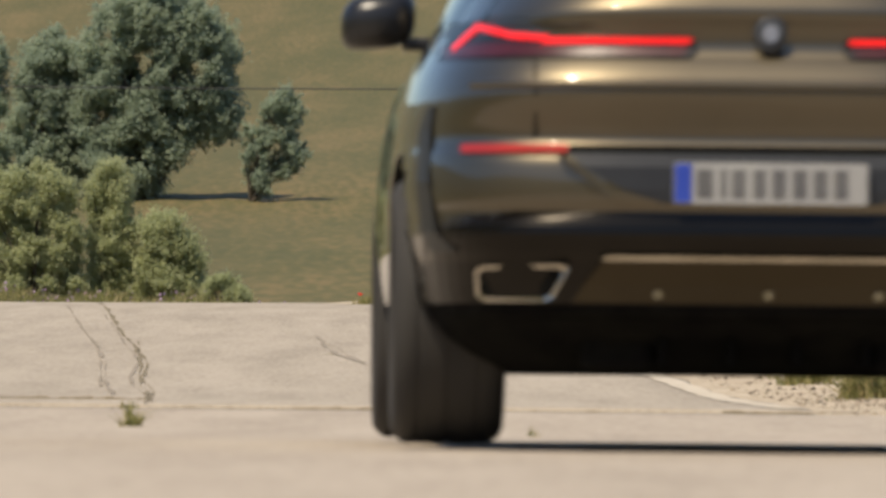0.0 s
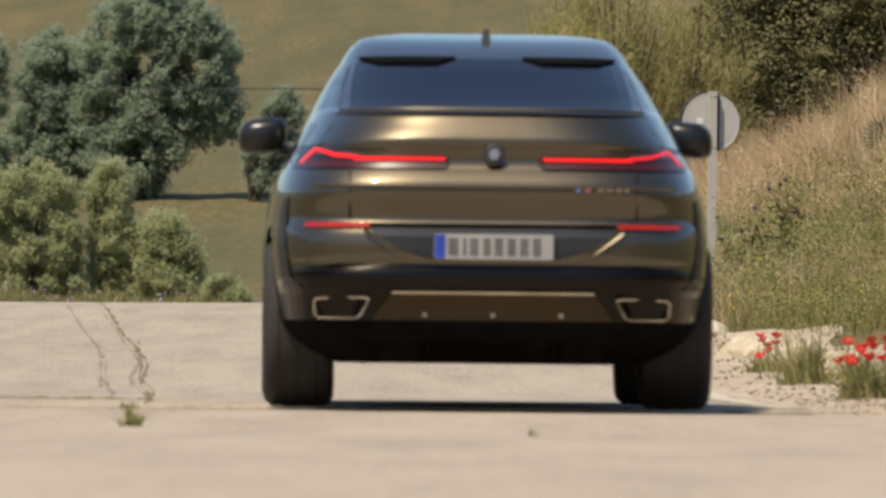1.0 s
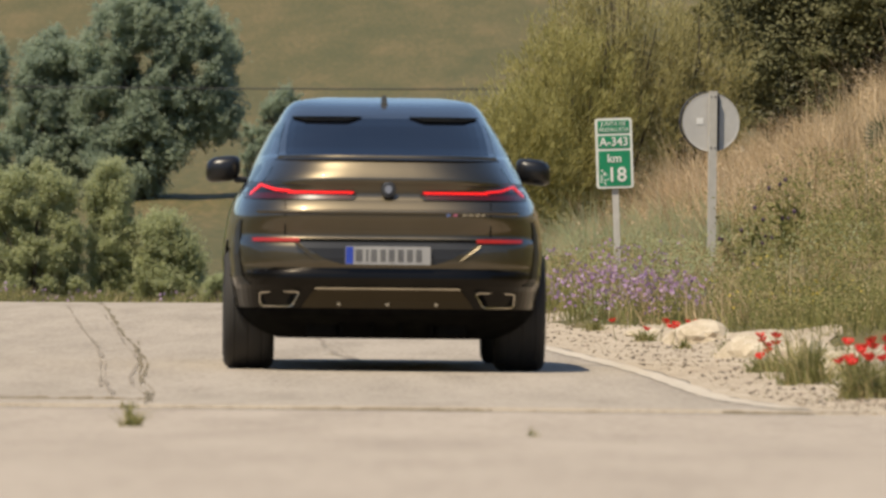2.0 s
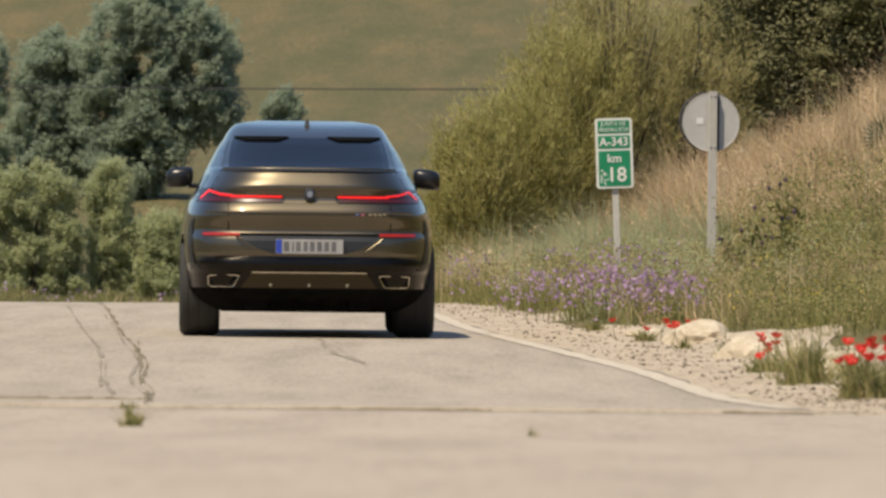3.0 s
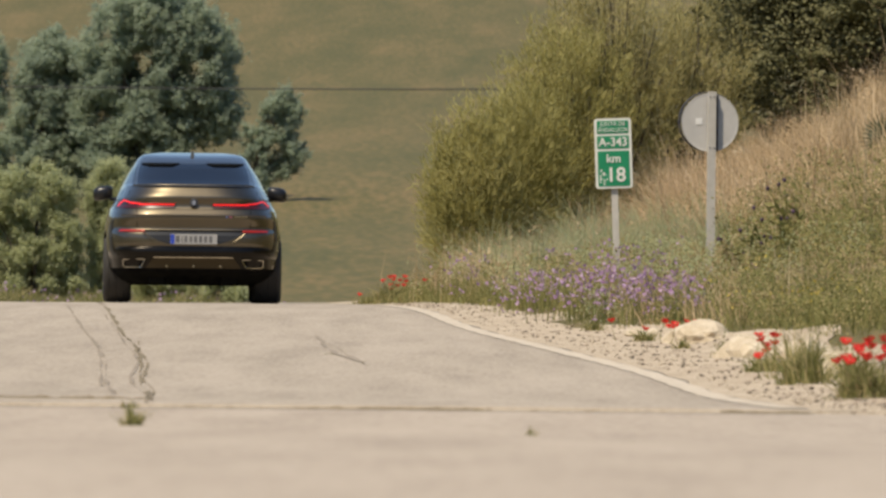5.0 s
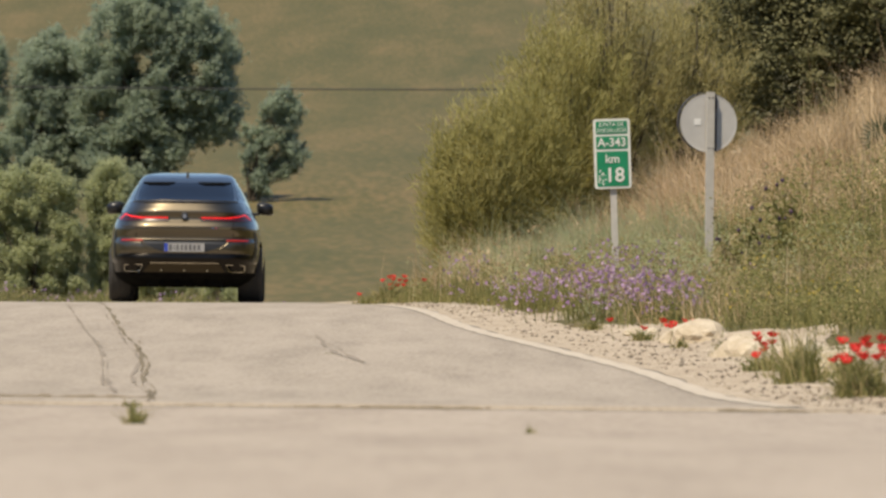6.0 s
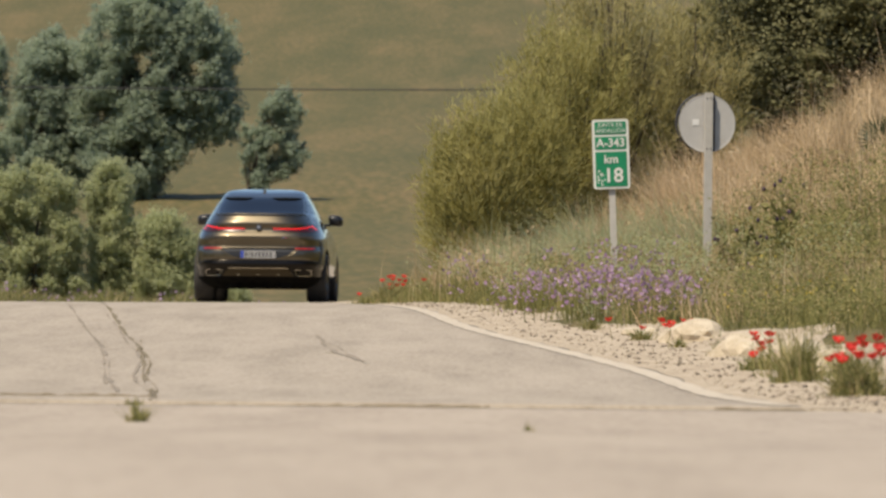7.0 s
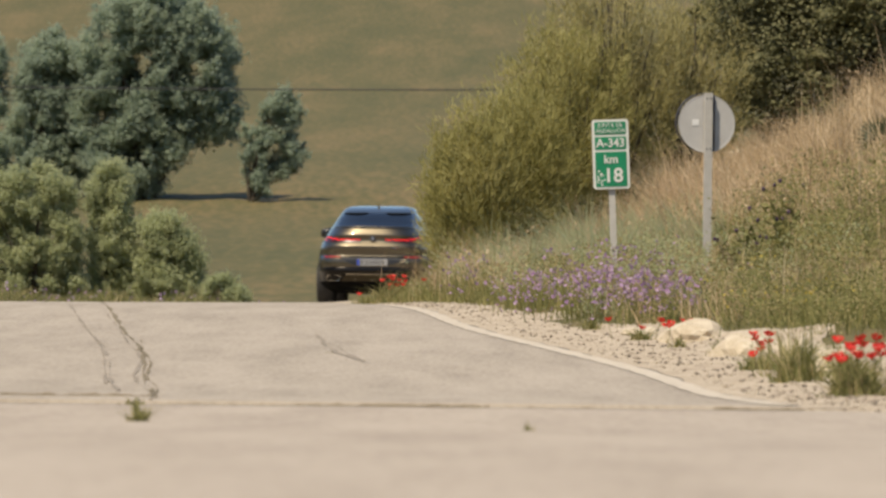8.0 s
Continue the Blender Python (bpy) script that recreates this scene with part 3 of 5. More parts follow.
        part("light_bar", tail_panel(bmesh.new(), mirrored([(1.096, 0.225, 0.62), (1.104, 0.21, 0.61), (1.112, 0.22, 0.60)]), 0.017, 0.012, 20), M["red_lit"], lamp, "glowing red light bar")
        bm = bmesh.new()
        for (xa, za), (xb, zb) in (((0.60, 1.110), (0.70, 1.120)), ((0.70, 1.120), (0.785, 1.150)), ((0.785, 1.150), (0.85, 1.090))):
            k = 8
            for i in range(k):
                x0, x1 = xa + (xb - xa) * i / k, xa + (xb - xa) * (i + 1) / k
                z0, z1 = za + (zb - za) * i / k, za + (zb - za) * (i + 1) / k
                h = 0.0075
                q = [bm.verts.new((s * px, rear(px, pz, 0.020), pz)) for px, pz in ((x0, z0 - h), (x1, z1 - h), (x1, z1 + h), (x0, z0 + h))]
                bm.faces.new(q)
        bmesh.ops.remove_doubles(bm, verts=bm.verts[:], dist=0.004)
        bmesh.ops.recalc_face_normals(bm, faces=bm.faces)
        bmesh.ops.solidify(bm, geom=bm.faces[:], thickness=0.006)
        part("light_hook", bm, M["red_lit"], lamp, "glowing red hooked light")
        part("reflector", tail_panel(bmesh.new(), mirrored([(0.798, 0.55, 0.83), (0.812, 0.545, 0.835), (0.822, 0.55, 0.83)]), 0.010, 0.02, 12), M["reflector"], car, "slim red reflector")
        # tailpipe: slanted rim round a filled opening, its inner shade painted black
        outer = [(0.602, 0.394), (0.770, 0.394), (0.788, 0.410), (0.792, 0.476), (0.775, 0.488), (0.565, 0.494), (0.542, 0.484), (0.582, 0.405)]
        cx = sum(p[0] for p in outer) / len(outer)
        cz = sum(p[1] for p in outer) / len(outer)
        slant = outer
        inner = [(cx + (x - cx) * 0.925, cz + (z - cz) * 0.82) for x, z in slant]
        bm = bmesh.new()
        loops = []
        for ringpts, dy in ((slant, 0.03), (slant, -0.024), (inner, -0.020), (inner, 0.10)):
            loops.append([bm.verts.new((s * x, rear(x, z) + dy, z)) for x, z in ringpts])
        for a, b in zip(loops, loops[1:]):
            for i in range(len(a)):
                j = (i + 1) % len(a)
                bm.faces.new((a[i], a[j], b[j], b[i]))
        bmesh.ops.recalc_face_normals(bm, faces=bm.faces)
        pipe = part("tailpipe", bm, M["chrome"], car, "chrome framed tailpipe")
        bm = bmesh.new()
        prism(bm, [(s * x, z) for x, z in inner], 0, 0.04)
        for v in bm.verts:
            v.co.y += rear(abs(v.co.x), v.co.z) - 0.012
        part("opening", bm, M["pit"], pipe, "black fill for the shade inside the tailpipe")
        # door mirror
        bm = bmesh.new()
        made = bmesh.ops.create_uvsphere(bm, u_segments=20, v_segments=12, radius=1.0)["verts"]
        for v in made:
            x, y, z = v.co
            v.co = Vector((s * (1.000 + 0.112 * math.copysign(abs(x) ** 0.6, x)), 2.05 + 0.09 * y, 1.252 + 0.083 * math.copysign(abs(z) ** 0.6, z) - 0.02 * x))
        mirror = part("door_mirror", bm, M["gloss_black"], car, "black door mirror", smooth=True)
        bm = box(bmesh.new(), min(s * 0.81, s * 0.93), max(s * 0.81, s * 0.93), 2.02, 2.10, 1.165, 1.205, 0.012)
        part("mirror_foot", bm, M["gloss_black"], mirror)
        # side windows and the dark sill
        bm = bmesh.new()
        rows = []
        for z in (1.17, 1.26, 1.36, 1.46, 1.54):
            w, power = float(half_width(z)), float(corner(z))
            y0, y1 = TAIL + float(tail_y(z)) + 0.36, float(nose_y(z)) - 0.35
            row = []
            for k in range(9):
                y = y0 + (y1 - y0) * k / 8
                ly = (1.0 - (TAIL + float(tail_y(z)))) if y < 1.0 else (float(nose_y(z)) - 1.0)
                q = min(abs(y - 1.0) / max(ly, 0.1), 0.98)
                row.append(bm.verts.new((s * (w * (1 - q ** power) ** (1 / power) + 0.005), y, z)))
            rows.append(row)
        for a, b in zip(rows, rows[1:]):
            for k in range(8):
                bm.faces.new((a[k], a[k + 1], b[k + 1], b[k]))
        bmesh.ops.recalc_face_normals(bm, faces=bm.faces)
        part("side_window", bm, M["glass"], car, "dark tinted side glass", smooth=True)
        # air outlet behind the wheel
        bm = tail_panel(bmesh.new(), [(0.53, s * 0.875 - 0.030, s * 0.875 + 0.030), (0.58, s * 0.915 - 0.020, s * 0.915 + 0.020), (0.72, s * 0.932 - 0.016, s * 0.932 + 0.016), (0.86, s * 0.925 - 0.014, s * 0.925 + 0.014), (0.93, s * 0.91 - 0.008, s * 0.91 + 0.008)], 0.020, 0.05, 4)
        part("air_outlet", bm, M["black"], car, "black air outlet slot")
        # roof spoiler wings beside the rear window
        bm = tail_panel(bmesh.new(), [(1.552, min(s * 0.24, s * 0.50), max(s * 0.24, s * 0.50)), (1.568, min(s * 0.19, s * 0.57), max(s * 0.19, s * 0.57)), (1.582, min(s * 0.15, s * 0.585), max(s * 0.15, s * 0.585))], 0.050, 0.06, 12)
        part("roof_spoiler", bm, M["pit"], car, "black roof spoiler blade")
    # rear window
    bm = tail_panel(bmesh.new(), [(1.336, -0.63, 0.63), (1.38, -0.628, 0.628), (1.45, -0.62, 0.62), (1.52, -0.605, 0.605), (1.570, -0.585, 0.585)], 0.010, 0.012, 26)
    part("rear_window", bm, M["glass"], car, "dark tinted rear window", smooth=False)
    bm = tail_panel(bmesh.new(), [(1.308, -0.70, 0.70), (1.317, -0.69, 0.69), (1.325, -0.66, 0.66)], 0.022, 0.09, 26)
    part("tail_spoiler", bm, M["paint"], car, "small bronze lip spoiler")
    # rounded folds of the tailgate that catch the sun
    for z, w in ((0.984, 0.80), (1.322, 0.67)):
        v, f = tube([(x, rear(x, z, 0.020 if z > 1.3 else 0.0), z) for x in np.linspace(-w, w, 41)], [0.014] * 41, 16)
        soup("tailgate_fold", v, f, M["paint"], car, smooth=True)
    # windscreen
    bm = bmesh.new()
    rows = []
    for z in (1.15, 1.24, 1.34, 1.44, 1.54, 1.60):
        w, power = float(half_width(z)), float(corner(z))
        row = []
        for k in range(15):
            x = w * 0.84 * (k / 7 - 1)
            row.append(bm.verts.new((x, 1.0 + (float(nose_y(z)) - 1.0) * (1 - (abs(x) / w) ** power) ** (1 / power) + 0.006, z + 0.004)))
        rows.append(row)
    for a, b in zip(rows, rows[1:]):
        for k in range(14):
            bm.faces.new((a[k], a[k + 1], b[k + 1], b[k]))
    bmesh.ops.recalc_face_normals(bm, faces=bm.faces)
    part("windscreen", bm, M["glass"], car, "dark windscreen", smooth=True)
    # round badge, drawn plain
    bm = turned([(-0.012, 0.001), (-0.012, 0.034), (-0.008, 0.044), (0.01, 0.046)], 28)
    for v in bm.verts:
        v.co = Vector((v.co.y, TAIL + 0.055 + v.co.x, 1.125 + v.co.z * 1.15))
    badge = part("badge", bm, M["grey_trim"], car, "round badge with a dark ring")
    bm = turned([(-0.004, 0.001), (-0.004, 0.022), (0.004, 0.022)], 24)
    for v in bm.verts:
        v.co = Vector((v.co.y, TAIL + 0.040 + v.co.x, 1.125 + v.co.z * 1.15))
    part("badge_core", bm, M["badge_pale"], badge, "pale blue-grey core")
    lettering = part("lettering", box(bmesh.new(), 0.44, 0.46, rear(0.45, 1.0) - 0.008, rear(0.45, 1.0) + 0.01, 0.955, 0.985), M["chrome"], car, "small chrome bars")
    for i, (name, w) in enumerate((("badge_blue", 0.02), ("badge_red", 0.025), ("chrome", 0.03), ("chrome", 0.03), ("chrome", 0.03), ("chrome", 0.022))):
        x = 0.36 + i * 0.040
        if i > 1:
            x += 0.015
        yy = rear(x, 0.97)
        part("bar", box(bmesh.new(), x, x + w, yy - 0.008, yy + 0.01, 0.962, 0.978), M[name], lettering)
    # parking sensors
    for x in (-0.30, 0.0, 0.30):
        bm = turned([(-0.006, 0.001), (-0.006, 0.012), (0.01, 0.014)], 14)
        for v in bm.verts:
            v.co = Vector((x + v.co.y, rear(x, 0.43, 0.014) + v.co.x, 0.415 + v.co.z))
        part("parking_sensor", bm, M["chrome"], car, "round parking sensor")
    # roof aerial
    bm = bmesh.new()
    prism(bm, [(-0.024, 0), (0.024, 0), (0.012, 0.065), (-0.012, 0.065)], -0.09, 0.07)
    for v in bm.verts:
        if v.co.z > 0.03:
            v.co.y = -0.08 + (v.co.y + 0.08) * 0.3
        v.co += Vector((0, 0.62, 1.655))
    part("aerial", bm, M["paint"], car, "shark fin aerial")
    return car, [wheel(car, sx * x, y, w, sx) for y, x, w in ((0.0, 0.845, 0.305), (2.975, 0.845, 0.275)) for sx in (-1, 1)]


car, wheels = build_car()


# ---- signs ----
def words(name, text, size, x, z, y, mat, parent, squeeze=1.0):
    curve = bpy.data.curves.new(name, "FONT")
    curve.body, curve.size, curve.align_x, curve.align_y, curve.extrude = text, size, "CENTER", "CENTER", 0.002
    curve.offset = size * 0.018 if size > 0.1 else 0.0
    curve.resolution_u = 3
    temp = new(name + "_curve", curve)
    bpy.context.view_layer.update()
    me = bpy.data.meshes.new_from_object(temp.evaluated_get(bpy.context.evaluated_depsgraph_get()))
    bpy.data.objects.remove(temp)
    me.transform(Matrix.Translation((x, y, z)) @ Matrix.Rotation(radians(90), 4, "X") @ Matrix.Diagonal((squeeze, 1, 1, 1)))
    me.materials.clear()
    me.materials.append(mat)
    ob = new(name, me)
    ob.parent = parent
    return ob


def c_post(bm, h, w=0.08, d=0.045, t=0.006):
    """An open folded-steel post, its back to the road."""
    box(bm, -w / 2, w / 2, 0, t, 0, h)
    box(bm, -w / 2, -w / 2 + t, t, d, 0, h)
    box(bm, w / 2 - t, w / 2, t, d, 0, h)
    return bm


def km_sign():
    x, y = 1.80, 104.0
    z = float(land(x, y)) - 0.15
    sign = tagged(empty("distance_sign", pose(x, y, z, 0, -1.8, 0)), "green and white kilometre sign on a grey steel post", "road sign")
    mid = 1.48 - z
    part("post", c_post(bmesh.new(), mid + 0.2, 0.066), M["zinc"], sign, "grey galvanised post")
    panel = part("panel", prism(bmesh.new(), rounded(0, mid, 0.378, 0.718, 0.03), -0.03, -0.006), M["sign_white"], sign, "white panel with rounded corners")
    for name, top, bottom in (("top_field", 0.335, 0.205), ("middle_field", 0.180, 0.050), ("bottom_field", 0.025, -0.335)):
        part(name, prism(bmesh.new(), rounded(0, mid + (top + bottom) / 2, 0.325, top - bottom, 0.012), -0.034, -0.028), M["sign_green"], panel, "green field")
    words("lettering", "JUNTA DE", 0.060, 0, mid + 0.300, -0.037, M["sign_white"], panel, 0.95)
    words("lettering", "ANDALUCIA", 0.060, 0, mid + 0.240, -0.037, M["sign_white"], panel, 0.90)
    words("lettering", "A-343", 0.125, 0, mid + 0.114, -0.037, M["sign_white"], panel, 0.95)
    words("lettering", "km", 0.120, 0.0, mid - 0.055, -0.037, M["sign_white"], panel)
    words("lettering", "18", 0.205, 0.02, mid - 0.225, -0.037, M["sign_white"], panel)
    rng = random.Random(4)
    bm = bmesh.new()
    for i in range(26):
        px, pz = -0.115 + rng.gauss(0, 0.025), mid - 0.235 + rng.gauss(0, 0.05)
        r = rng.uniform(0.004, 0.011)
        prism(bm, [(px + r * rng.uniform(0.6, 1.4) * math.cos(a), pz + r * rng.uniform(0.6, 1.4) * math.sin(a)) for a in (0, 1.2, 2.4, 3.6, 5.0)], -0.0355, -0.033)
    tagged(part("scuff", bm, M["sign_white"], panel, "chipped scratches in the green"), kind="stuff")
    return sign


def round_sign():
    x, y = 2.745, 104.0
    z = float(land(x, y)) - 0.15
    sign = tagged(empty("round_sign", pose(x, y, z, 0, 0.6, 12)), "grey back of a round traffic sign on a steel post", "road sign")
    mid = 1.795 - z
    part("post", c_post(bmesh.new(), 2.115 - z), M["zinc"], sign, "grey galvanised post")
    bm = turned([(0.085, 0.001), (0.085, 0.28), (0.082, 0.296), (0.082, 0.298), (0.098, 0.300), (0.098, 0.001)], 56)
    for v in bm.verts:
        v.co = Vector((v.co.y, v.co.x, mid + v.co.z))
    disc = part("disc", bm, M["sign_back"], sign, "grey metal disc seen from the back")
    bm = turned([(0.086, 0.298), (0.090, 0.304), (0.135, 0.304), (0.138, 0.296)], 56)
    for v in bm.verts:
        v.co = Vector((v.co.y, v.co.x, mid + v.co.z))
    for v in bm.verts:
        v.co += Vector((-0.018, 0.02, 0.012))
    part("rim", bm, M["sign_rim"], disc, "dark folded rim")
    part("sticker", box(bmesh.new(), -0.155, -0.085, 0.081, 0.086, mid - 0.02, mid + 0.045), M["litter"], disc, "small white sticker")
    part("fixing_rail", box(bmesh.new(), 0.042, 0.078, 0.060, 0.084, mid - 0.285, mid + 0.285), M["sign_rim"], sign, "dark fixing rail behind the disc")
    for dz in (0.26, -0.26):
        bm = box(bmesh.new(), -0.030, 0.030, 0.010, 0.086, mid + dz - 0.02, mid + dz + 0.02, 0.004)
        part("clamp", bm, M["zinc"], sign)
        for dx in (-0.02, 0.02):
            bm = turned([(-0.006, 0.001), (-0.006, 0.008), (0.002, 0.008)], 8)
            for v in bm.verts:
                v.co = Vector((dx + v.co.y, v.co.x, mid + dz + v.co.z))
            part("bolt", bm, M["sign_rim"], sign)
    return sign


km_sign()
round_sign()


# ---- plants ----
def leaf_cloud(lobes, count, size, seed, ragged=0.35, long=1.6, droop=0.0, shell=0.55):
    """Small leaves in clumps over lobes (x, y, z, rx, ry, rz): arrays for soup()."""
    rng = np.random.default_rng(seed)
    lobes = np.array(lobes, float)
    share = lobes[:, 3] * lobes[:, 5]
    # clumps on the lobes, leaves round the clumps
    nc = max(12, count // 45)
    pick = rng.choice(len(lobes), nc, p=share / share.sum())
    d = rng.normal(size=(nc, 3))
    d /= np.linalg.norm(d, axis=1)[:, None]
    r = (shell + (1.05 - shell) * rng.random(nc) ** 0.6)[:, None] * (1 + ragged * rng.normal(0, 0.35, (nc, 1)))
    clump = lobes[pick, :3] + d * r * lobes[pick, 3:]
    spread = lobes[pick, 3:].min(1) * 0.20
    which = rng.integers(0, nc, count)
    p = clump[which] + rng.normal(size=(count, 3)) * spread[which][:, None] * np.array([1, 1, 0.75])
    return cards(p, rng, size, long, droop, d[which] * 0.5 + np.array([0, -0.15, 0.5]))


def cards(p, rng, size, long=1.6, droop=0.0, facing=None):
    """Leaves at p, as kite-shaped blades; facing turns their flat sides outward."""
    count = len(p)
    a = rng.normal(size=(count, 3))
    a[:, 2] = a[:, 2] * 0.8 + droop
    a /= np.linalg.norm(a, axis=1)[:, None]
    flat = rng.normal(size=(count, 3))
    if facing is not None:
        flat = facing + 0.42 * flat
        flat /= np.linalg.norm(flat, axis=1)[:, None]
        a = a - flat * (a * flat).sum(1)[:, None]
        a /= np.linalg.norm(a, axis=1)[:, None] + 1e-6
    b = np.cross(a, flat)
    b /= np.linalg.norm(b, axis=1)[:, None] + 1e-6
    s = size * (0.55 + 0.9 * rng.random(count))[:, None]
    tip, side = a * s * long / 2, b * s / 2
    v = np.stack([p - tip, p + side, p + tip, p - side], 1).reshape(-1, 3)
    return v, np.arange(count * 4).reshape(-1, 4)


def blades(x, y, z, h, rng, width=0.008, lean=0.35, bend=0.4):
    """Grass blades: thin bent three-step ribbons from the ground."""
    n = len(x)
    az = rng.random(n) * 2 * math.pi
    way = np.stack([np.cos(az), np.sin(az)], -1)
    ln = (lean * np.abs(rng.normal(size=n)))[:, None]
    face = rng.normal(0, 0.5, n)
    side = np.stack([np.cos(face), np.sin(face), np.zeros(n)], -1) * (width * (0.6 + 0.8 * rng.random(n)))[:, None] / 2
    root = np.stack([x, y, z], -1)
    h = h[:, None]
    mid = root + np.concatenate([way * ln * h * 0.45, h * 0.55], 1)
    top = root + np.concatenate([way * h * ln * (1.0 + bend), h * np.clip(1 - 0.25 * ln, 0.5, 1)], 1)
    v = np.stack([root - side, root + side, mid + side * 0.8, mid - side * 0.8, top + side * 0.15, top - side * 0.15], 1).reshape(-1, 3)
    i = np.arange(n)[:, None] * 6
    f = np.concatenate([i + np.array([0, 1, 2, 3]), i + np.array([3, 2, 4, 5])])
    return v, f, top


def limbs(base, tips, r0, seed):
    """A trunk that parts into limbs towards the tips."""
    rng = random.Random(seed)
    base = Vector(base)
    out = []
    for tip in tips:
        tip = Vector(tip)
        pts, rad = [], []
        for i in range(6):
            t = i / 5
            p = base.lerp(tip, t)
            p.z = base.z + (tip.z - base.z) * t ** 0.85
            out_way = (1 - t) * 0.6 * t
            p.x += -(tip.x - base.x) * out_way + rng.gauss(0, 0.03) * (tip - base).length * t * (1 - t)
            pts.append(p)
            rad.append(r0 * (1 - t) ** 0.9 + r0 * 0.06)
        out.append(tube(pts, rad, 6))
    return join_tubes(out)


def tree(name, label, category, base, lobes, count, size, leaf, seed, trunk_r, boughs=0, rise=0.15, **kw):
    t = tagged(empty(name), label, category)
    v, f = limbs(base, [(l[0], l[1], l[2] + l[5] * 0.4) for l in lobes], trunk_r, seed)
    soup("trunk", v, f, M["bark"], t, smooth=True)
    v, f = leaf_cloud(sprigs(lobes, seed + 200, boughs, 0.16, 0.46, rise) if boughs else lobes, count, size, seed, **kw)
    soup("crown", v, f, leaf, t)
    return t


def sprigs(lobes, seed, n, low, high, rise=0.0):
    """Breaks big lobes up into many small boughs of uneven size that stand out of them."""
    rng = np.random.default_rng(seed)
    out = []
    for x, y, z, ra, rb, rc in lobes:
        out.append((x, y, z, ra * 0.9, rb * 0.9, rc * 0.9))
        for _ in range(n):
            d = rng.normal(size=3)
            d /= np.linalg.norm(d)
            d[2] += rise
            q = 0.75 + 0.42 * rng.random()
            k = low + (high - low) * rng.random() ** 1.6
            out.append((x + d[0] * ra * q, y + d[1] * rb * q, z + d[2] * rc * q, ra * k, rb * k, rc * k * (1 + rise)))
    return out


def crown_cloud(x0, y0, z0, rows, depth, clumps, clump_r, count, size, seed, long=1.5, droop=0.0, gaps=0.12, up=0.5, sprig_rise=0.5):
    """Leaves in clumps that fill a crown; rows give its height, left and right reach. Also the clumps' centres."""
    rng = np.random.default_rng(seed)
    zs, left, right = (np.array(c, float) for c in zip(*rows))
    n = clumps * 5
    z = zs[0] + (zs[-1] - zs[0]) * rng.random(n)
    x = left.min() + (right.max() - left.min()) * rng.random(n)
    a, b = np.interp(z, zs, left), np.interp(z, zs, right)
    r = clump_r * (0.55 + 0.9 * rng.random(n) ** 1.5)
    gap = np.sin(x * 2.1 / depth * 2 + seed) * np.sin(z * 2.6 / depth * 2 - x + 2 * seed)
    ok = (x > a + r * 0.45) & (x < b - r * 0.45) & (z < zs[-1] - r * 0.4) & (gap > -1 + 2 * gaps * rng.random(n) ** 0.5)
    x, z, r, a, b = (v[ok][:clumps] for v in (x, z, r, a, b))
    k = np.clip(2 * (x - a) / (b - a + 1e-6) - 1, -1, 1)
    y = depth * np.sqrt(1 - 0.8 * k * k) * rng.uniform(-1, 1, len(x))
    centre = np.stack([x + x0, y + y0, z + z0], -1)
    which = rng.choice(len(x), count, p=r ** 2 / (r ** 2).sum())
    d = rng.normal(size=(count, 3)) + np.array([0, -0.1, 0.25])
    d /= np.linalg.norm(d, axis=1)[:, None]
    # each clump throws out a few sprigs of its own
    ways = rng.normal(size=(len(x), 7, 3)) + np.array([0, 0, sprig_rise])
    ways /= np.linalg.norm(ways, axis=2)[:, :, None]
    way = ways[which, rng.integers(0, 7, count)]
    out = rng.random((count, 1))
    on = (rng.random((count, 1)) < 0.6)
    p = centre[which] + r[which][:, None] * np.where(on, way * (0.2 + 1.15 * out) + rng.normal(0, 0.17, (count, 3)), d * (0.2 + 0.8 * out))
    v, f = cards(p, rng, size, long, droop, d * 0.4 + way * 0.3 + np.array([0, -0.15, up]))
    return v, f, centre


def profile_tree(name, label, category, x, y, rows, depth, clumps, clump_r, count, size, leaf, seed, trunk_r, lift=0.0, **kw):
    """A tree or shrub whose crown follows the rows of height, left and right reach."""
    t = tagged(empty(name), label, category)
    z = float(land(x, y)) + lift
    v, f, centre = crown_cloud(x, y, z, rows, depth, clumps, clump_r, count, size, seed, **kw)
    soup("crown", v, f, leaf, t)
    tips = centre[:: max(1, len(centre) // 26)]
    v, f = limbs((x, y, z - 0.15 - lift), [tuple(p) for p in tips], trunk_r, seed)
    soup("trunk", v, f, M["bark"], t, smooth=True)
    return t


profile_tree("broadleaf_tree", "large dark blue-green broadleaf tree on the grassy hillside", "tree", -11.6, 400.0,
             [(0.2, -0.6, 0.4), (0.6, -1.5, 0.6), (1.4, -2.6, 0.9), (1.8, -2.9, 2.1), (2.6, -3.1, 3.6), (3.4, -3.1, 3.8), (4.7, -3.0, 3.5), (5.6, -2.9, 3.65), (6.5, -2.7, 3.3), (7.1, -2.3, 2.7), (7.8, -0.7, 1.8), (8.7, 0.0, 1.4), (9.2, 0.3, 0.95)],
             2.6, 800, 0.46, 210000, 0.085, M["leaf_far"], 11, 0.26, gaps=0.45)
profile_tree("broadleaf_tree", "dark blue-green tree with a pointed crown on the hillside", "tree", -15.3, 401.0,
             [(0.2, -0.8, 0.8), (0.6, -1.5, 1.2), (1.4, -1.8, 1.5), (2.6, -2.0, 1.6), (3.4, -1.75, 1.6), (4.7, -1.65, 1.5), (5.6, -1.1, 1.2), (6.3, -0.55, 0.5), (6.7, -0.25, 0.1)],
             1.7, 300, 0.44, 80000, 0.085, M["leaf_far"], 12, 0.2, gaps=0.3)
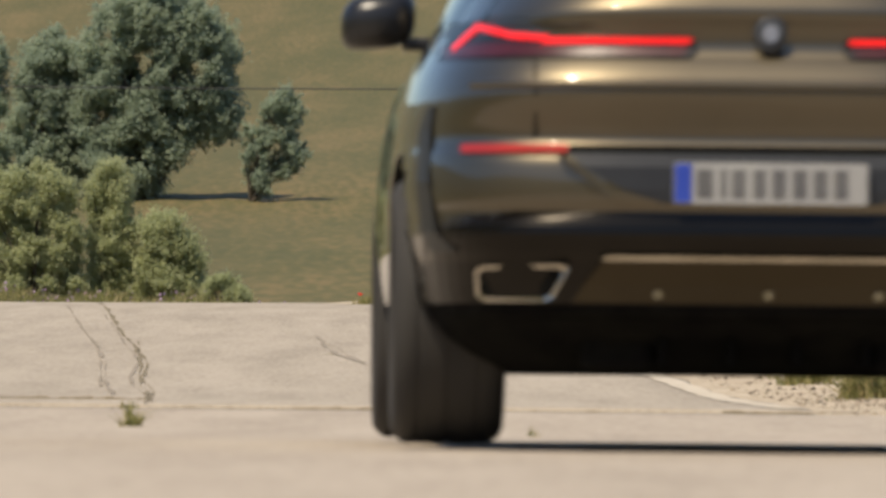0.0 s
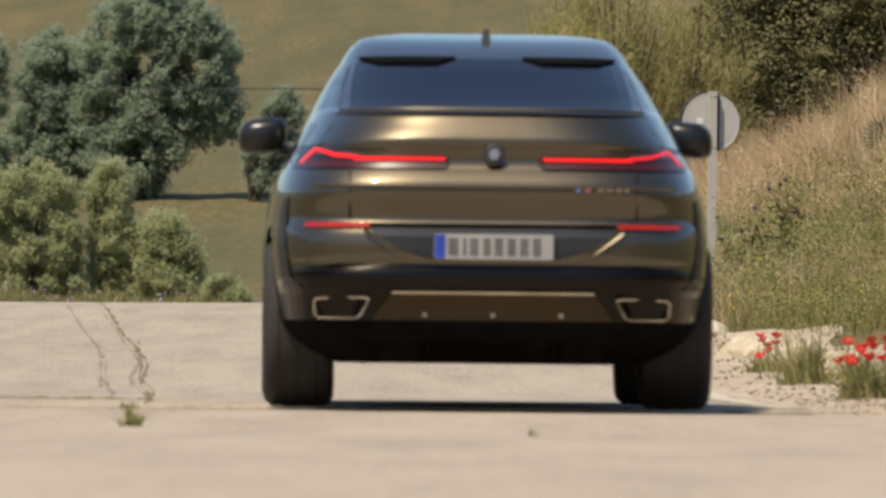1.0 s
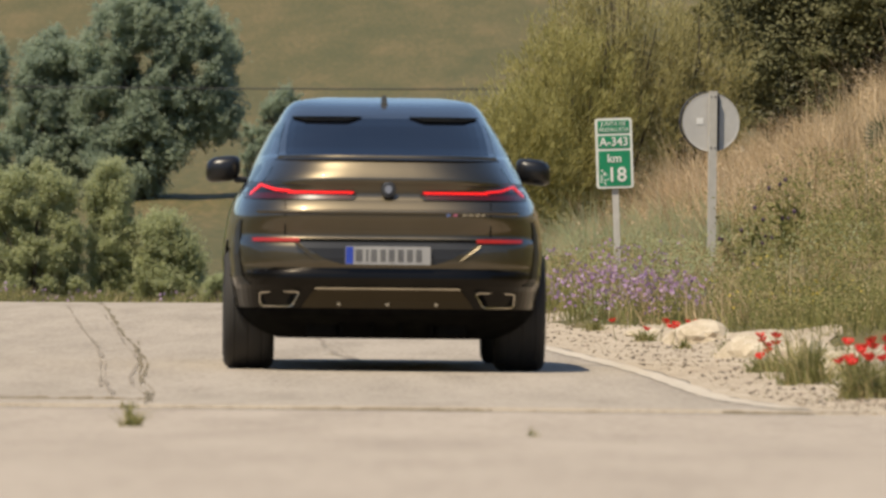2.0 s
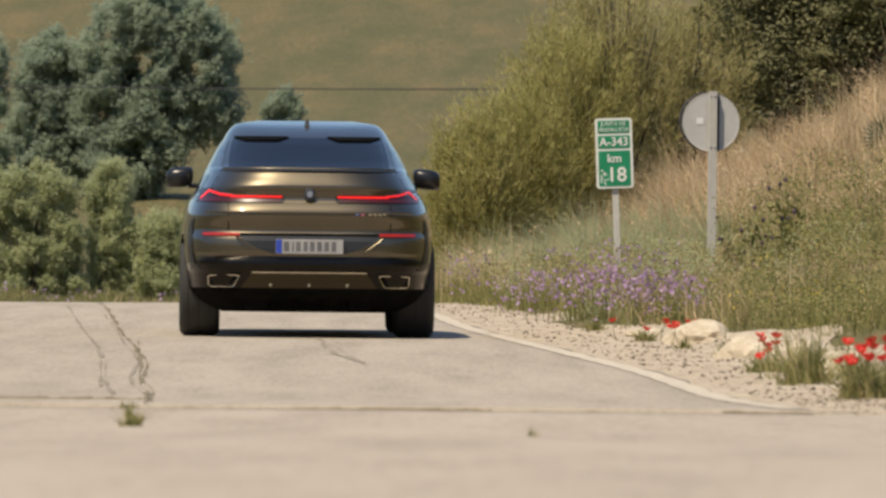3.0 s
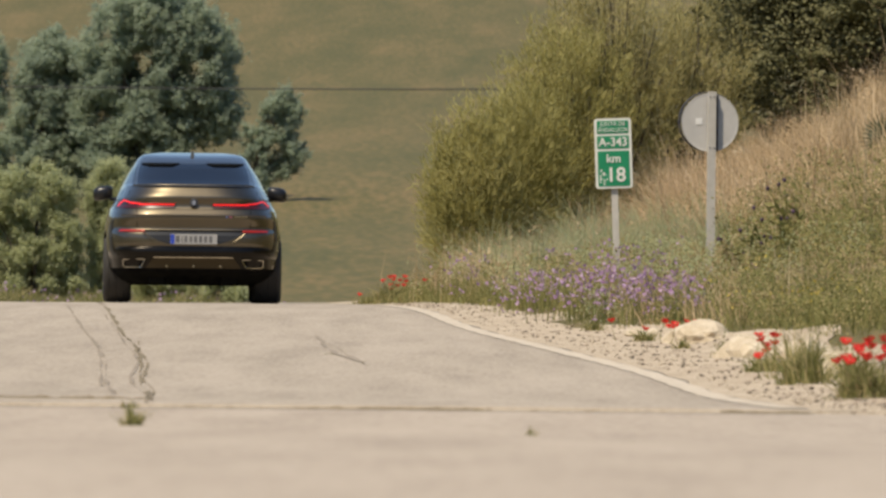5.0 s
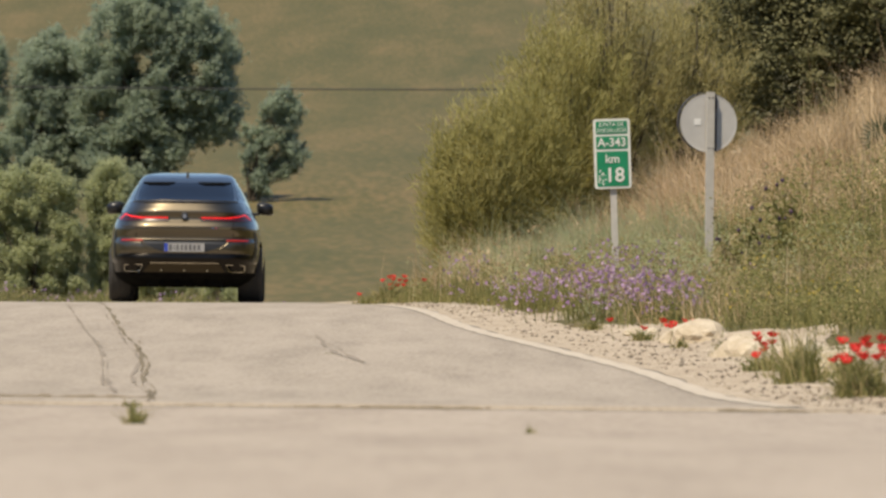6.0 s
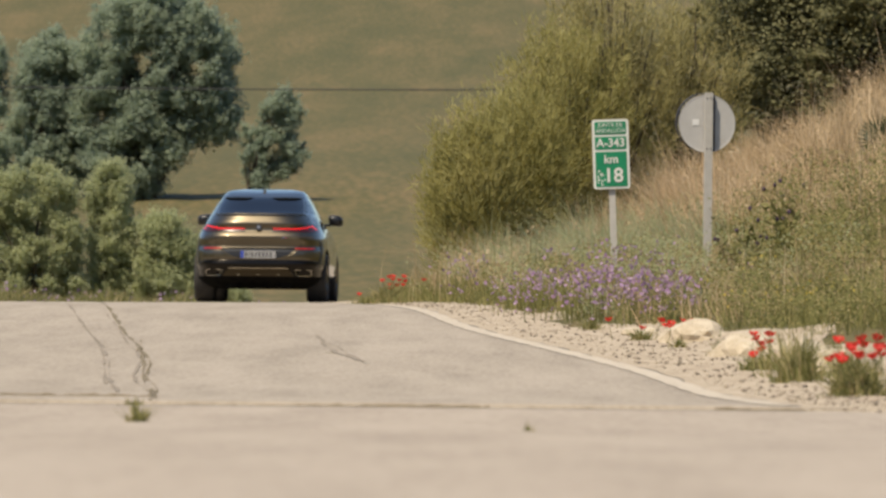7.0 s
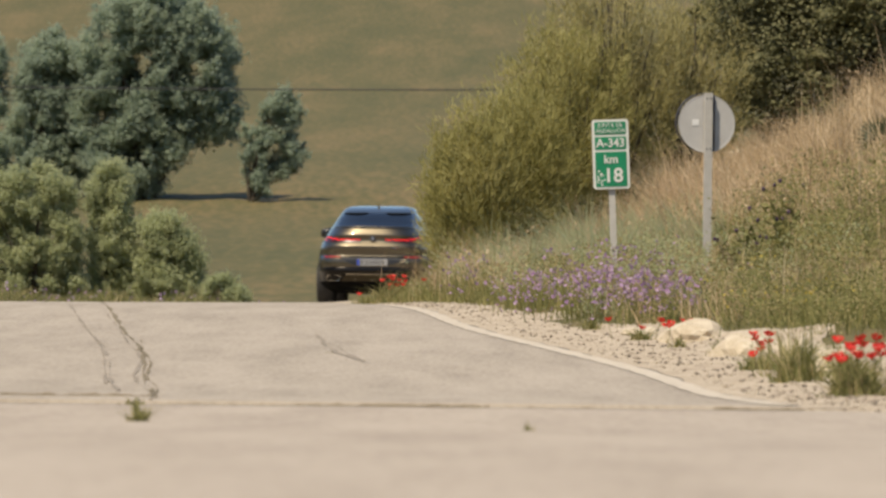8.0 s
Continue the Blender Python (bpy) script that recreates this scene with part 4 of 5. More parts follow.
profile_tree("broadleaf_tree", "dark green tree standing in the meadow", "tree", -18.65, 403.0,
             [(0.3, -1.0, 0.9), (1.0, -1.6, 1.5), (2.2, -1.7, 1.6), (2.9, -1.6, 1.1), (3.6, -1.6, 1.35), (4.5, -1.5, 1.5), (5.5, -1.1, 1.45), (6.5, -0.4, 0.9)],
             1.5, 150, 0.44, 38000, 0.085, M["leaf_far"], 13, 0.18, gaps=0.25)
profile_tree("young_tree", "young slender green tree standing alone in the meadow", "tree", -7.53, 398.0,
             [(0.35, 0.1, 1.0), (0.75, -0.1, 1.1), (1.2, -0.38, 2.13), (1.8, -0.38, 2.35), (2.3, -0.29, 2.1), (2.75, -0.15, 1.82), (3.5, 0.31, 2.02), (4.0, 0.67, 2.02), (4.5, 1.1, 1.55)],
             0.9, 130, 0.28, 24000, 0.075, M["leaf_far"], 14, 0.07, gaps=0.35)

# pale olive shrubs beyond the crest
SHRUB = "pale olive-green bushy shrub behind the road crest"
for k, (x, y, rows, n) in enumerate([
    (-8.0, 198.0, [(0.33, -1.18, 1.02), (0.88, -1.29, 1.08), (1.43, -1.29, 1.08), (1.98, -1.18, 1.0), (2.31, -1.07, 0.89), (2.64, -0.74, 0.64), (2.86, -0.3, 0.31)], 90000),
    (-6.5, 199.0, [(0.33, -0.47, 0.46), (0.88, -0.5, 0.5), (1.43, -0.5, 0.5), (1.98, -0.5, 0.47), (2.42, -0.45, 0.45), (2.75, -0.36, 0.35), (3.02, -0.14, 0.15)], 50000),
    (-5.43, 198.5, [(0.33, -0.61, 0.9), (0.66, -0.61, 0.81), (0.99, -0.61, 0.73), (1.32, -0.61, 0.61), (1.65, -0.57, 0.46), (1.87, -0.5, 0.31), (2.02, -0.17, 0.08)], 60000),
]):
    profile_tree("shrub", SHRUB, "shrub", x, y, rows, 0.6, 190, 0.23, n, 0.024, M["leaf_olive"], 20 + k, 0.05, long=3.2, droop=1.0, gaps=0.4, up=0.25, sprig_rise=1.6)

profile_tree("shrub", "low pale-green shrub in the far verge", "shrub", -4.25, 197.5, [(0.25, -0.5, 0.55), (0.5, -0.42, 0.35), (0.78, -0.2, 0.1)],
             0.4, 60, 0.14, 14000, 0.022, M["leaf_olive"], 28, 0.03, long=3.2, droop=1.0, gaps=0.4, up=0.25, sprig_rise=1.6)

# dark holm oak on the bank
oak_lobes = [(4.4, 131, 3.3, 1.0, 1.1, 0.9), (5.4, 131, 3.0, 1.1, 1.1, 1.0), (3.75, 130.6, 3.75, 0.6, 0.7, 0.55), (5.2, 131, 4.3, 1.4, 1.4, 1.2), (6.6, 131.4, 3.9, 1.3, 1.3, 1.3), (4.9, 130.4, 2.35, 0.7, 0.7, 0.5), (4.1, 130.6, 2.3, 0.5, 0.6, 0.35)]
tree("holm_oak", "dark evergreen oak with dense small leaves on the bank", "tree", (5.3, 131.2, float(land(5.3, 131.2)) - 0.1), oak_lobes, 110000, 0.036, M["leaf_oak"], 31, 0.2, 14, long=1.7, shell=0.3)


def broom(x, y, half, height, seed, count, stems, lean=0.0, mat=None):
    """A broom bush: limbs that fan out from the ground and end in feathery upswept twigs."""
    rng = np.random.default_rng(seed)
    z = float(land(x, y)) - 0.05
    t = tagged(empty("broom_bush"), "tall olive-yellow broom bush with feathery upswept twigs", "bush")
    base = np.array([x, y, z])
    mid = np.array([x + lean, y, z + height * 0.52])
    reach = np.array([half, half * 0.8, height * 0.48])
    tubes = []
    for k in range(stems):
        d = rng.normal(size=3)
        d /= np.linalg.norm(d)
        d[2] = abs(d[2])
        tip = mid + d * reach * (0.55 + 0.42 * rng.random())
        pts, rad = [], []
        for i in range(7):
            q = i / 6
            p = base + (tip - base) * np.array([q ** 1.35, q ** 1.35, q])
            pts.append(tuple(p + rng.normal(0, 0.018, 3) * q))
            rad.append(0.019 * (1 - q) + 0.007)
        tubes.append(tube(pts, rad, 5))
    v, f = join_tubes(tubes)
    soup("limb_fan", v, f, M["bark"], t, smooth=True)
    # sprays: bundles of twigs that share a way
    n = count // 45
    d = rng.normal(size=(n, 3))
    d /= np.linalg.norm(d, axis=1)[:, None]
    r = (0.25 + 0.75 * rng.random((n, 1)) ** 0.45) * (1 + 0.10 * rng.normal(size=(n, 1)))
    root = mid + d * reach * r
    way = (root - base) / np.linalg.norm(root - base, axis=1)[:, None] + np.array([0, 0, 0.25]) + rng.normal(0, 0.16, (n, 3))
    way /= np.linalg.norm(way, axis=1)[:, None]
    which = rng.integers(0, n, count)
    along = rng.random((count, 1)) * 0.42
    p = root[which] + way[which] * (along - 0.2) + rng.normal(0, 0.06, (count, 3)) * (1.1 - along)
    w2 = way[which] + rng.normal(0, 0.48, (count, 3))
    w2 /= np.linalg.norm(w2, axis=1)[:, None]
    size = (0.04 + 0.09 * rng.random(count))[:, None]
    side = np.cross(w2, d[which] * 0.5 + np.array([0, -0.5, 0.4]) + 0.4 * rng.normal(size=(count, 3)))
    side /= np.linalg.norm(side, axis=1)[:, None]
    side *= 0.0052 * (0.6 + 0.9 * rng.random(count))[:, None]
    tip = p + w2 * size
    v = np.stack([p - side, p + side, tip + side * 0.4, tip - side * 0.4], 1).reshape(-1, 3)
    tagged(soup("foliage", v, np.arange(count * 4).reshape(-1, 4), mat or M["broom"], t), kind="stuff")
    return t


broom(0.53, 124.6, 0.54, 2.15, 44, 26000, 10, -0.17)
broom(0.96, 125.6, 0.70, 2.45, 41, 28000, 16, -0.02)
broom(1.55, 126.6, 0.90, 3.15, 45, 30000, 34, 0.0)
broom(2.15, 127.6, 0.95, 3.7, 42, 20000, 60, -0.05, M["broom_dry"])
broom(3.05, 128.6, 0.80, 2.75, 43, 14000, 54, 0.05, M["broom_dry"])


# ---- verge and bank ----
def scatter(name, n, seed, mat, h0, h1, u0, u1, y0, y1, keep, width=0.008, lean=0.35, label="", tops=False):
    rng = np.random.default_rng(seed)
    y = y0 + (y1 - y0) * rng.random(n)
    u = u0 + (u1 - u0) * rng.random(n)
    # tufts
    y = y + rng.normal(0, 0.15, n)
    x = edge_line(np.clip(y, 0, 168)) + u
    ok = rng.random(n) < keep(u, y, x)
    x, y, u = x[ok], y[ok], u[ok]
    patch = 0.6 + 0.8 * (0.5 + 0.5 * np.sin(x * 3.1 + y * 1.1) * np.sin(y * 0.9 - x * 1.7))
    h = (h0 + (h1 - h0) * rng.random(len(x)) ** 1.5) * patch
    v, f, top = blades(x, y, land(x, y) - 0.02, h, rng, width, lean)
    ob = tagged(soup(name, v, f, mat), label, "grass", kind="stuff")
    return top


def ramp(a, lo, hi):
    return np.clip((a - lo) / (hi - lo), 0, 1)


def low(u, y):
    return ramp(u, 0.95 + 1.0 * ramp(90 - y, 0, 22), 1.6 + 1.2 * ramp(90 - y, 0, 22))


def mottle(x, y, k):
    return 0.5 + 0.5 * np.sin(x * 2.3 + k) * np.sin(y * 0.45 + x * 0.9 + 2 * k)


scatter("green_grass", 90000, 51, M["green"], 0.08, 0.42, 0.9, 5.4, 58, 132, lambda u, y, x: low(u, y) * (1 - 0.7 * ramp(u, 3.8, 5.2)) * (0.35 + 0.65 * mottle(x, y, 0)), 0.006, 0.8, "green and yellowing verge grass")
scatter("dry_grass", 80000, 52, M["straw"], 0.15, 0.62, 2.3, 9.0, 72, 150, lambda u, y, x: (ramp(u, 3.4, 5.2) * 0.9 + 0.05) * (0.35 + 0.65 * mottle(x, y, 3)), 0.006, 0.7, "tall straw-coloured dry grass on the bank")
scatter("dry_grass", 26000, 53, M["straw"], 0.12, 0.5, 1.2, 3.6, 80, 128, lambda u, y, x: low(u, y) * (0.15 + 0.6 * mottle(x, y, 1)), 0.006, 0.7, "straw-coloured dry grass in the verge")
scatter("dry_grass", 13000, 63, M["straw"], 0.3, 0.75, 1.7, 5.4, 111, 124, lambda u, y, x: 0.75 + 0 * u, 0.007, 0.6, "tall pale grass in front of the broom bushes")
scatter("green_grass", 5000, 64, M["leaf_olive"], 0.3, 0.7, 1.6, 3.8, 108, 124, lambda u, y, x: 0.75 + 0 * u, 0.008, 0.6, "grey-green tall weeds beside the road")
scatter("dry_grass", 3600, 67, M["straw"], 0.45, 1.0, 3.2, 5.0, 117, 124, lambda u, y, x: 0.85 + 0 * u, 0.007, 0.5, "tall bleached grass at the foot of the broom bushes")
scatter("green_grass", 4200, 68, M["leaf_olive"], 0.45, 0.95, 1.9, 3.8, 112, 122, lambda u, y, x: 0.85 + 0 * u, 0.008, 0.55, "tall grey-green weeds hiding the foot of the bushes")
scatter("dry_stalks", 420, 59, M["straw"], 0.75, 1.25, 3.6, 7.0, 92, 118, lambda u, y, x: 0.8 + 0 * u, 0.008, 0.45, "long dry stalks on the bank")
scatter("dry_stalks", 90, 60, M["straw"], 0.5, 0.95, 0.8, 2.4, 108, 126, lambda u, y, x: 0.9 + 0 * u, 0.006, 0.4, "wispy dry stalks beside the road")
scatter("green_grass", 9000, 54, M["green"], 0.08, 0.25, 0.75, 1.6, 96, 130, lambda u, y, x: ramp(u, 0.6, 1.3), 0.008, 0.7, "low green weeds by the gravel")


def forbs(n, seed, mat, y0, y1, u0, u1, size, leaf, label):
    """Leafy weeds: many small ragged clumps along the verge."""
    rng = np.random.default_rng(seed)
    y = rng.uniform(y0, y1, n)
    u = rng.uniform(u0, u1, n)
    ok = rng.random(n) < low(u, y)
    y, u = y[ok], u[ok]
    x = edge_line(y) + u
    h = size * (0.4 + 0.9 * rng.random(len(x)))
    each = 170
    at = np.repeat(np.stack([x, y, land(x, y)], -1), each, 0)
    hh = np.repeat(h, each)[:, None]
    p = at + rng.normal(size=at.shape) * np.array([0.28, 0.28, 0.0]) * hh + np.concatenate([np.zeros((len(at), 2)), hh * rng.random((len(at), 1)) ** 0.8], 1)
    v, f = cards(p, rng, leaf, 2.6, 0.7, np.array([0, -0.5, 0.6]))
    return tagged(soup("weeds", v, f, mat), label, "weeds", kind="stuff")


forbs(330, 56, M["green"], 62, 128, 1.0, 5.0, 0.42, 0.014, "leafy green weeds in the verge")
forbs(30, 71, M["green"], 88, 102, 3.0, 4.3, 0.75, 0.015, "dense leafy green weeds below the round sign")
forbs(110, 72, M["tuft"], 60, 86, 1.8, 4.4, 0.36, 0.012, "mixed green and dry weeds above the gravel")
forbs(70, 57, M["straw"], 90, 135, 3.8, 7.0, 0.45, 0.012, "dried brown weeds on the bank")
forbs(90, 58, M["leaf_olive"], 84, 128, 0.9, 3.6, 0.50, 0.012, "grey-green weeds in the verge")
# beyond the crest, on the outer side of the bend
rng = np.random.default_rng(55)
x = rng.uniform(-12, -1.0, 26000)
y = rng.uniform(178, 197, 26000)
ok = x < edge_line(y) - 6.8
x, y = x[ok], y[ok]
tall = 0.35 + 0.65 * (0.5 + 0.5 * np.sin(x * 2.7 + 1) * np.sin(x * 0.9 + y * 0.2)) * np.clip((-3.2 - x) / 1.5, 0.25, 1)
v, f, top = blades(x, y, land(x, y) - 0.02, tall * (0.15 + 0.5 * rng.random(len(x)) ** 1.4), rng, 0.014, 0.6)
tagged(soup("green_grass", v, f, M["tuft"]), "pale green weeds along the far verge", "grass", kind="stuff")
pick = rng.random(len(top)) < 0.04
v, f = cards(top[pick], rng, 0.05, 1.2)
tagged(soup("violet_flowers", v, f, M["violet"]), "small violet flowers among the far weeds", "flowers", kind="stuff")


def flower_patch(name, spots, mat, size, seed, label, green=True):
    """Patches (x, y, half width, half depth, height, count) of small flowers on thin stems."""
    rng = np.random.default_rng(seed)
    heads, gx, gy, gh = [], [], [], []
    for px, py, w, d, h, n in spots:
        x, y = px + rng.normal(0, w * 0.5, n), py + rng.normal(0, d * 0.5, n)
        hh = h * (0.35 + 0.65 * rng.random(n))
        gx.append(x), gy.append(y), gh.append(hh)
    x, y, h = np.concatenate(gx), np.concatenate(gy), np.concatenate(gh)
    v, f, top = blades(x, y, land(x, y) - 0.02, h, rng, 0.007, 0.2)
    tagged(soup("flower_stems", v, f, M["green"]), "thin green flower stems", "plants", kind="stuff")
    reps = np.repeat(top, 3, 0) + rng.normal(0, 0.018, (len(top) * 3, 3))
    v, f = cards(reps, rng, size, 1.1)
    return tagged(soup(name, v, f, mat), label, "flowers", kind="stuff")


flower_patch("violet_flowers", [(1.30, 89, 0.42, 2.5, 0.50, 150), (1.72, 86, 0.36, 2.0, 0.46, 130), (0.85, 95, 0.36, 2.5, 0.42, 90), (1.95, 84, 0.22, 1.2, 0.40, 90), (0.3, 110, 0.4, 2, 0.6, 40), (1.6, 93, 0.6, 3, 0.62, 110)],
             M["violet"], 0.026, 61, "patch of small violet wildflowers")
flower_patch("seed_heads", [(1.05, 106, 0.5, 2.5, 0.85, 46), (0.45, 111, 0.5, 2.5, 0.75, 50), (1.7, 108, 0.5, 2.5, 0.9, 30), (3.4, 98, 0.9, 4, 0.8, 40), (4.0, 90, 0.8, 4, 0.7, 40)], M["straw"], 0.022, 66, "pale dry seed heads on tall stems")
flower_patch("yellow_flowers", [(2.9, 78, 0.8, 3, 0.4, 40), (2.6, 86, 0.8, 3, 0.5, 24)], M["yellow"], 0.014, 62, "sparse small yellow flowers")


def tuft(name, x, y, r, h, n, mat, seed, label):
    rng = np.random.default_rng(seed)
    dx, dy = rng.normal(0, r * 0.45, n), rng.normal(0, r * 0.9, n)
    dome = np.exp(-(dx * dx + 0.25 * dy * dy) / (r * r))
    z = np.array([ground_at(x + a, y + b) for a, b in zip(dx, dy)]) - 0.01
    v, f, top = blades(x + dx, y + dy, z, h * dome * (0.35 + 0.75 * rng.random(n)), rng, 0.008, 0.8)
    ob = tagged(soup(name, v, f, mat), label, "grass tuft", kind="stuff")
    return ob


def ground_at(x, y):
    """The top of gravel or ground."""
    u = x - float(edge_line(y))
    top = float(land(x, y))
    if u <= 0.2:
        return float(camber(x, y)) - (0.014 if y < ROAD_START else 0.0)
    if 0.2 < u < float(shoulder_width(np.float64(y))):
        return max(top, float(shoulder_height(np.float64(x), np.float64(y))))
    return top - 0.01


for k, (x, y, r, h, n) in enumerate([(2.14, 51.5, 0.15, 0.24, 420), (2.10, 58.5, 0.18, 0.34, 300), (2.12, 60.5, 0.24, 0.52, 70), (2.0, 63, 0.14, 0.18, 200), (2.2, 62, 0.16, 0.30, 160), (1.55, 78, 0.10, 0.16, 160), (1.25, 84, 0.1, 0.14, 120), (3.0, 91, 0.35, 0.65, 420), (2.75, 87, 0.3, 0.45, 380), (3.25, 89, 0.3, 0.5, 380), (2.5, 84, 0.25, 0.35, 260), (3.1, 82, 0.3, 0.4, 300), (-0.60, 114.5, 0.30, 0.30, 420), (-0.85, 114.0, 0.2, 0.16, 160), (2.28, 66, 0.12, 0.2, 160), (2.42, 60, 0.14, 0.24, 200), (2.35, 56.5, 0.10, 0.2, 120), (1.95, 70, 0.10, 0.16, 140), (2.5, 63.5, 0.14, 0.22, 160), (1.75, 74, 0.08, 0.12, 90), (2.3, 55.0, 0.12, 0.4, 60)]):
    tuft("grass_tuft", x, y, r, h, n, M["tuft"], 70 + k, "tuft of green weeds in the verge")
for k, (x, y, rad, h, n) in enumerate([(-1.40, 45.3, 0.07, 0.05, 50), (-1.185, 38.5, 0.05, 0.12, 80), (-0.76, 70.0, 0.12, 0.022, 26), (-0.60, 66.5, 0.14, 0.022, 26), (0.02, 45.4, 0.12, 0.018, 26), (0.16, 45.4, 0.08, 0.020, 20),
                                       (0.50, 45.3, 0.07, 0.016, 20), (0.32, 36.0, 0.035, 0.05, 24), (0.59, 32.2, 0.06, 0.014, 24), (0.80, 32.0, 0.05, 0.014, 20), (1.04, 31.8, 0.06, 0.016, 24), (0.66, 33.0, 0.12, 0.010, 16)]):
    tuft("grass_tuft", x, y, rad, h, n, M["tuft"], 90 + k, "low weeds growing out of a crack in the asphalt")


def poppy(height):
    p = tagged(empty("poppy"), "red poppy with papery petals on a thin stem", "flower", "poppies by the road")
    v, f = tube([(0, 0, -0.02), (0.01, 0, height * 0.5), (0, 0, height)], [0.003, 0.0025, 0.002], 5)
    soup("stem", v, f, M["green"], p)
    bm = bmesh.new()
    for k in range(4):
        turn = Matrix.Rotation(k * math.pi / 2 + 0.3, 4, "Z")
        grid = []
        for i in range(4):
            row = []
            for j in range(5):
                r, a = 0.007 + 0.0085 * i, (j - 2) * 0.28 * (0.8 + 0.2 * i)
                row.append(bm.verts.new(turn @ Vector((r * math.cos(a), r * math.sin(a), height + 0.003 + 0.008 * i + 0.005 * math.sin(j * 2.3 + k)))))
            grid.append(row)
        for i in range(3):
            for j in range(4):
                bm.faces.new((grid[i][j], grid[i][j + 1], grid[i + 1][j + 1], grid[i + 1][j]))
    part("petals", bm, M["poppy"], p, smooth=True)
    bm = bmesh.new()
    bmesh.ops.create_icosphere(bm, subdivisions=1, radius=0.006, matrix=Matrix.Translation((0, 0, height + 0.008)))
    part("heart", bm, M["poppy_dark"], p)
    return p


def poppies():
    rng = random.Random(5)
    models = {}
    spots = []
    for cx, cy, sx, sy, n, h0, h1 in ((2.10, 51.2, 0.14, 0.5, 16, 0.18, 0.30), (2.28, 52.0, 0.10, 0.5, 9, 0.18, 0.30), (2.05, 64, 0.10, 0.8, 9, 0.10, 0.20), (1.72, 77, 0.18, 1.5, 8, 0.08, 0.16), (-0.47, 114.5, 0.16, 1.0, 12, 0.16, 0.32), (-0.95, 114.5, 0.1, 0.5, 1, 0.1, 0.1)):
        for _ in range(n):
            spots.append((cx + rng.gauss(0, sx * 0.6), cy + rng.gauss(0, sy * 0.5), rng.uniform(h0, h1)))
    for x, y, h in spots:
        key = round(h / 0.05) * 0.05
        if key not in models:
            models[key] = poppy(key)
            models[key].matrix_world = pose(x, y, ground_at(x, y), rng.uniform(-14, 25), rng.uniform(-15, 15), 0)
        else:
            copy_thing(models[key], pose(x, y, ground_at(x, y), rng.uniform(-14, 30), rng.uniform(-15, 15), rng.uniform(0, 360)))


poppies()


def thistle(x, y, h, seed):
    rng = random.Random(seed)
    z = float(land(x, y))
    t = tagged(empty("thistle"), "green thistle with dark violet heads on the bank", "plant", "thistles")
    tubes, tips = [], []
    for k in range(5):
        q = rng.uniform(0.3, 0.7)
        tip = (x + rng.gauss(0, 0.11), y + rng.gauss(0, 0.1), z + h * rng.uniform(0.7, 1.0))
        tubes.append(tube([(x, y, z - 0.03), (x + rng.gauss(0, 0.02), y, z + h * q * 0.7), tip], [0.009, 0.007, 0.004], 5))
        tips.append(tip)
    v, f = join_tubes(tubes)
    soup("stalk", v, f, M["green"], t)
    g = np.random.default_rng(seed)
    p = np.stack([x + g.normal(0, 0.07, 190), y + g.normal(0, 0.07, 190), z + h * g.random(190) ** 1.6 * 0.9], -1)
    v, f = cards(p, g, 0.030, 3.2, 0.6)
    soup("leaves", v, f, M["green"], t)
    for tip in tips:
        bm = bmesh.new()
        bmesh.ops.create_icosphere(bm, subdivisions=2, radius=0.017, matrix=Matrix.Translation(tip) @ Matrix.Diagonal((1, 1, 1.2, 1)))
        for v in bm.verts:
            v.co += Vector((rng.gauss(0, 0.003), rng.gauss(0, 0.003), rng.gauss(0, 0.003)))
        part("flower_head", bm, M["violet_dark"], t, "dark violet flower head")


M["violet_dark"] = material("thistle_head", [(0.035, 0.022, 0.04), (0.09, 0.05, 0.09)], 30, 0.8)
thistle(3.1, 93.0, 0.95, 1)
thistle(2.85, 92.0, 0.75, 2)
thistle(3.25, 95.0, 1.0, 3)
thistle(2.7, 94.0, 0.55, 4)


def palmetto(x, y, seed):
    """A low fan palm: stiff folded leaflets on short stalks."""
    rng = random.Random(seed)
    z = float(land(x, y))
    t = tagged(empty("palmetto"), "dark green dwarf fan palm on the bank", "plant")
    for k in range(7):
        az, tilt = rng.uniform(0, 6.283), rng.uniform(0.2, 0.9)
        way = Vector((math.cos(az) * math.sin(tilt), math.sin(az) * math.sin(tilt), math.cos(tilt)))
        hub = Vector((x, y, z)) + way * rng.uniform(0.22, 0.36)
        v, f = tube([(x, y, z - 0.02), tuple(hub)], [0.010, 0.007], 5)
        soup("stalk", v, f, M["green"], t)
        side = way.cross(Vector((0.2, 1, 0.3))).normalized()
        bm = bmesh.new()
        for i in range(11):
            a = (i - 5) * 0.24
            d = way * math.cos(a) + side * math.sin(a)
            e = way.cross(side) * 0.010
            w = d.cross(way.cross(side)).normalized() * 0.012
            tip = hub + d * 0.26
            m = hub + d * 0.12
            q = [bm.verts.new(p) for p in (hub, m + w, tip, m - w)]
            c = bm.verts.new(m + e)
            bm.faces.new((q[0], q[1], c)), bm.faces.new((q[1], q[2], c)), bm.faces.new((q[2], q[3], c)), bm.faces.new((q[3], q[0], c))
        part("fan", bm, M["palm"], t)


M["palm"] = material("palm_leaf", [(0.035, 0.05, 0.018), (0.07, 0.085, 0.03)], 5, 0.6, translucent=0.2)
palmetto(4.78, 107.0, 8)


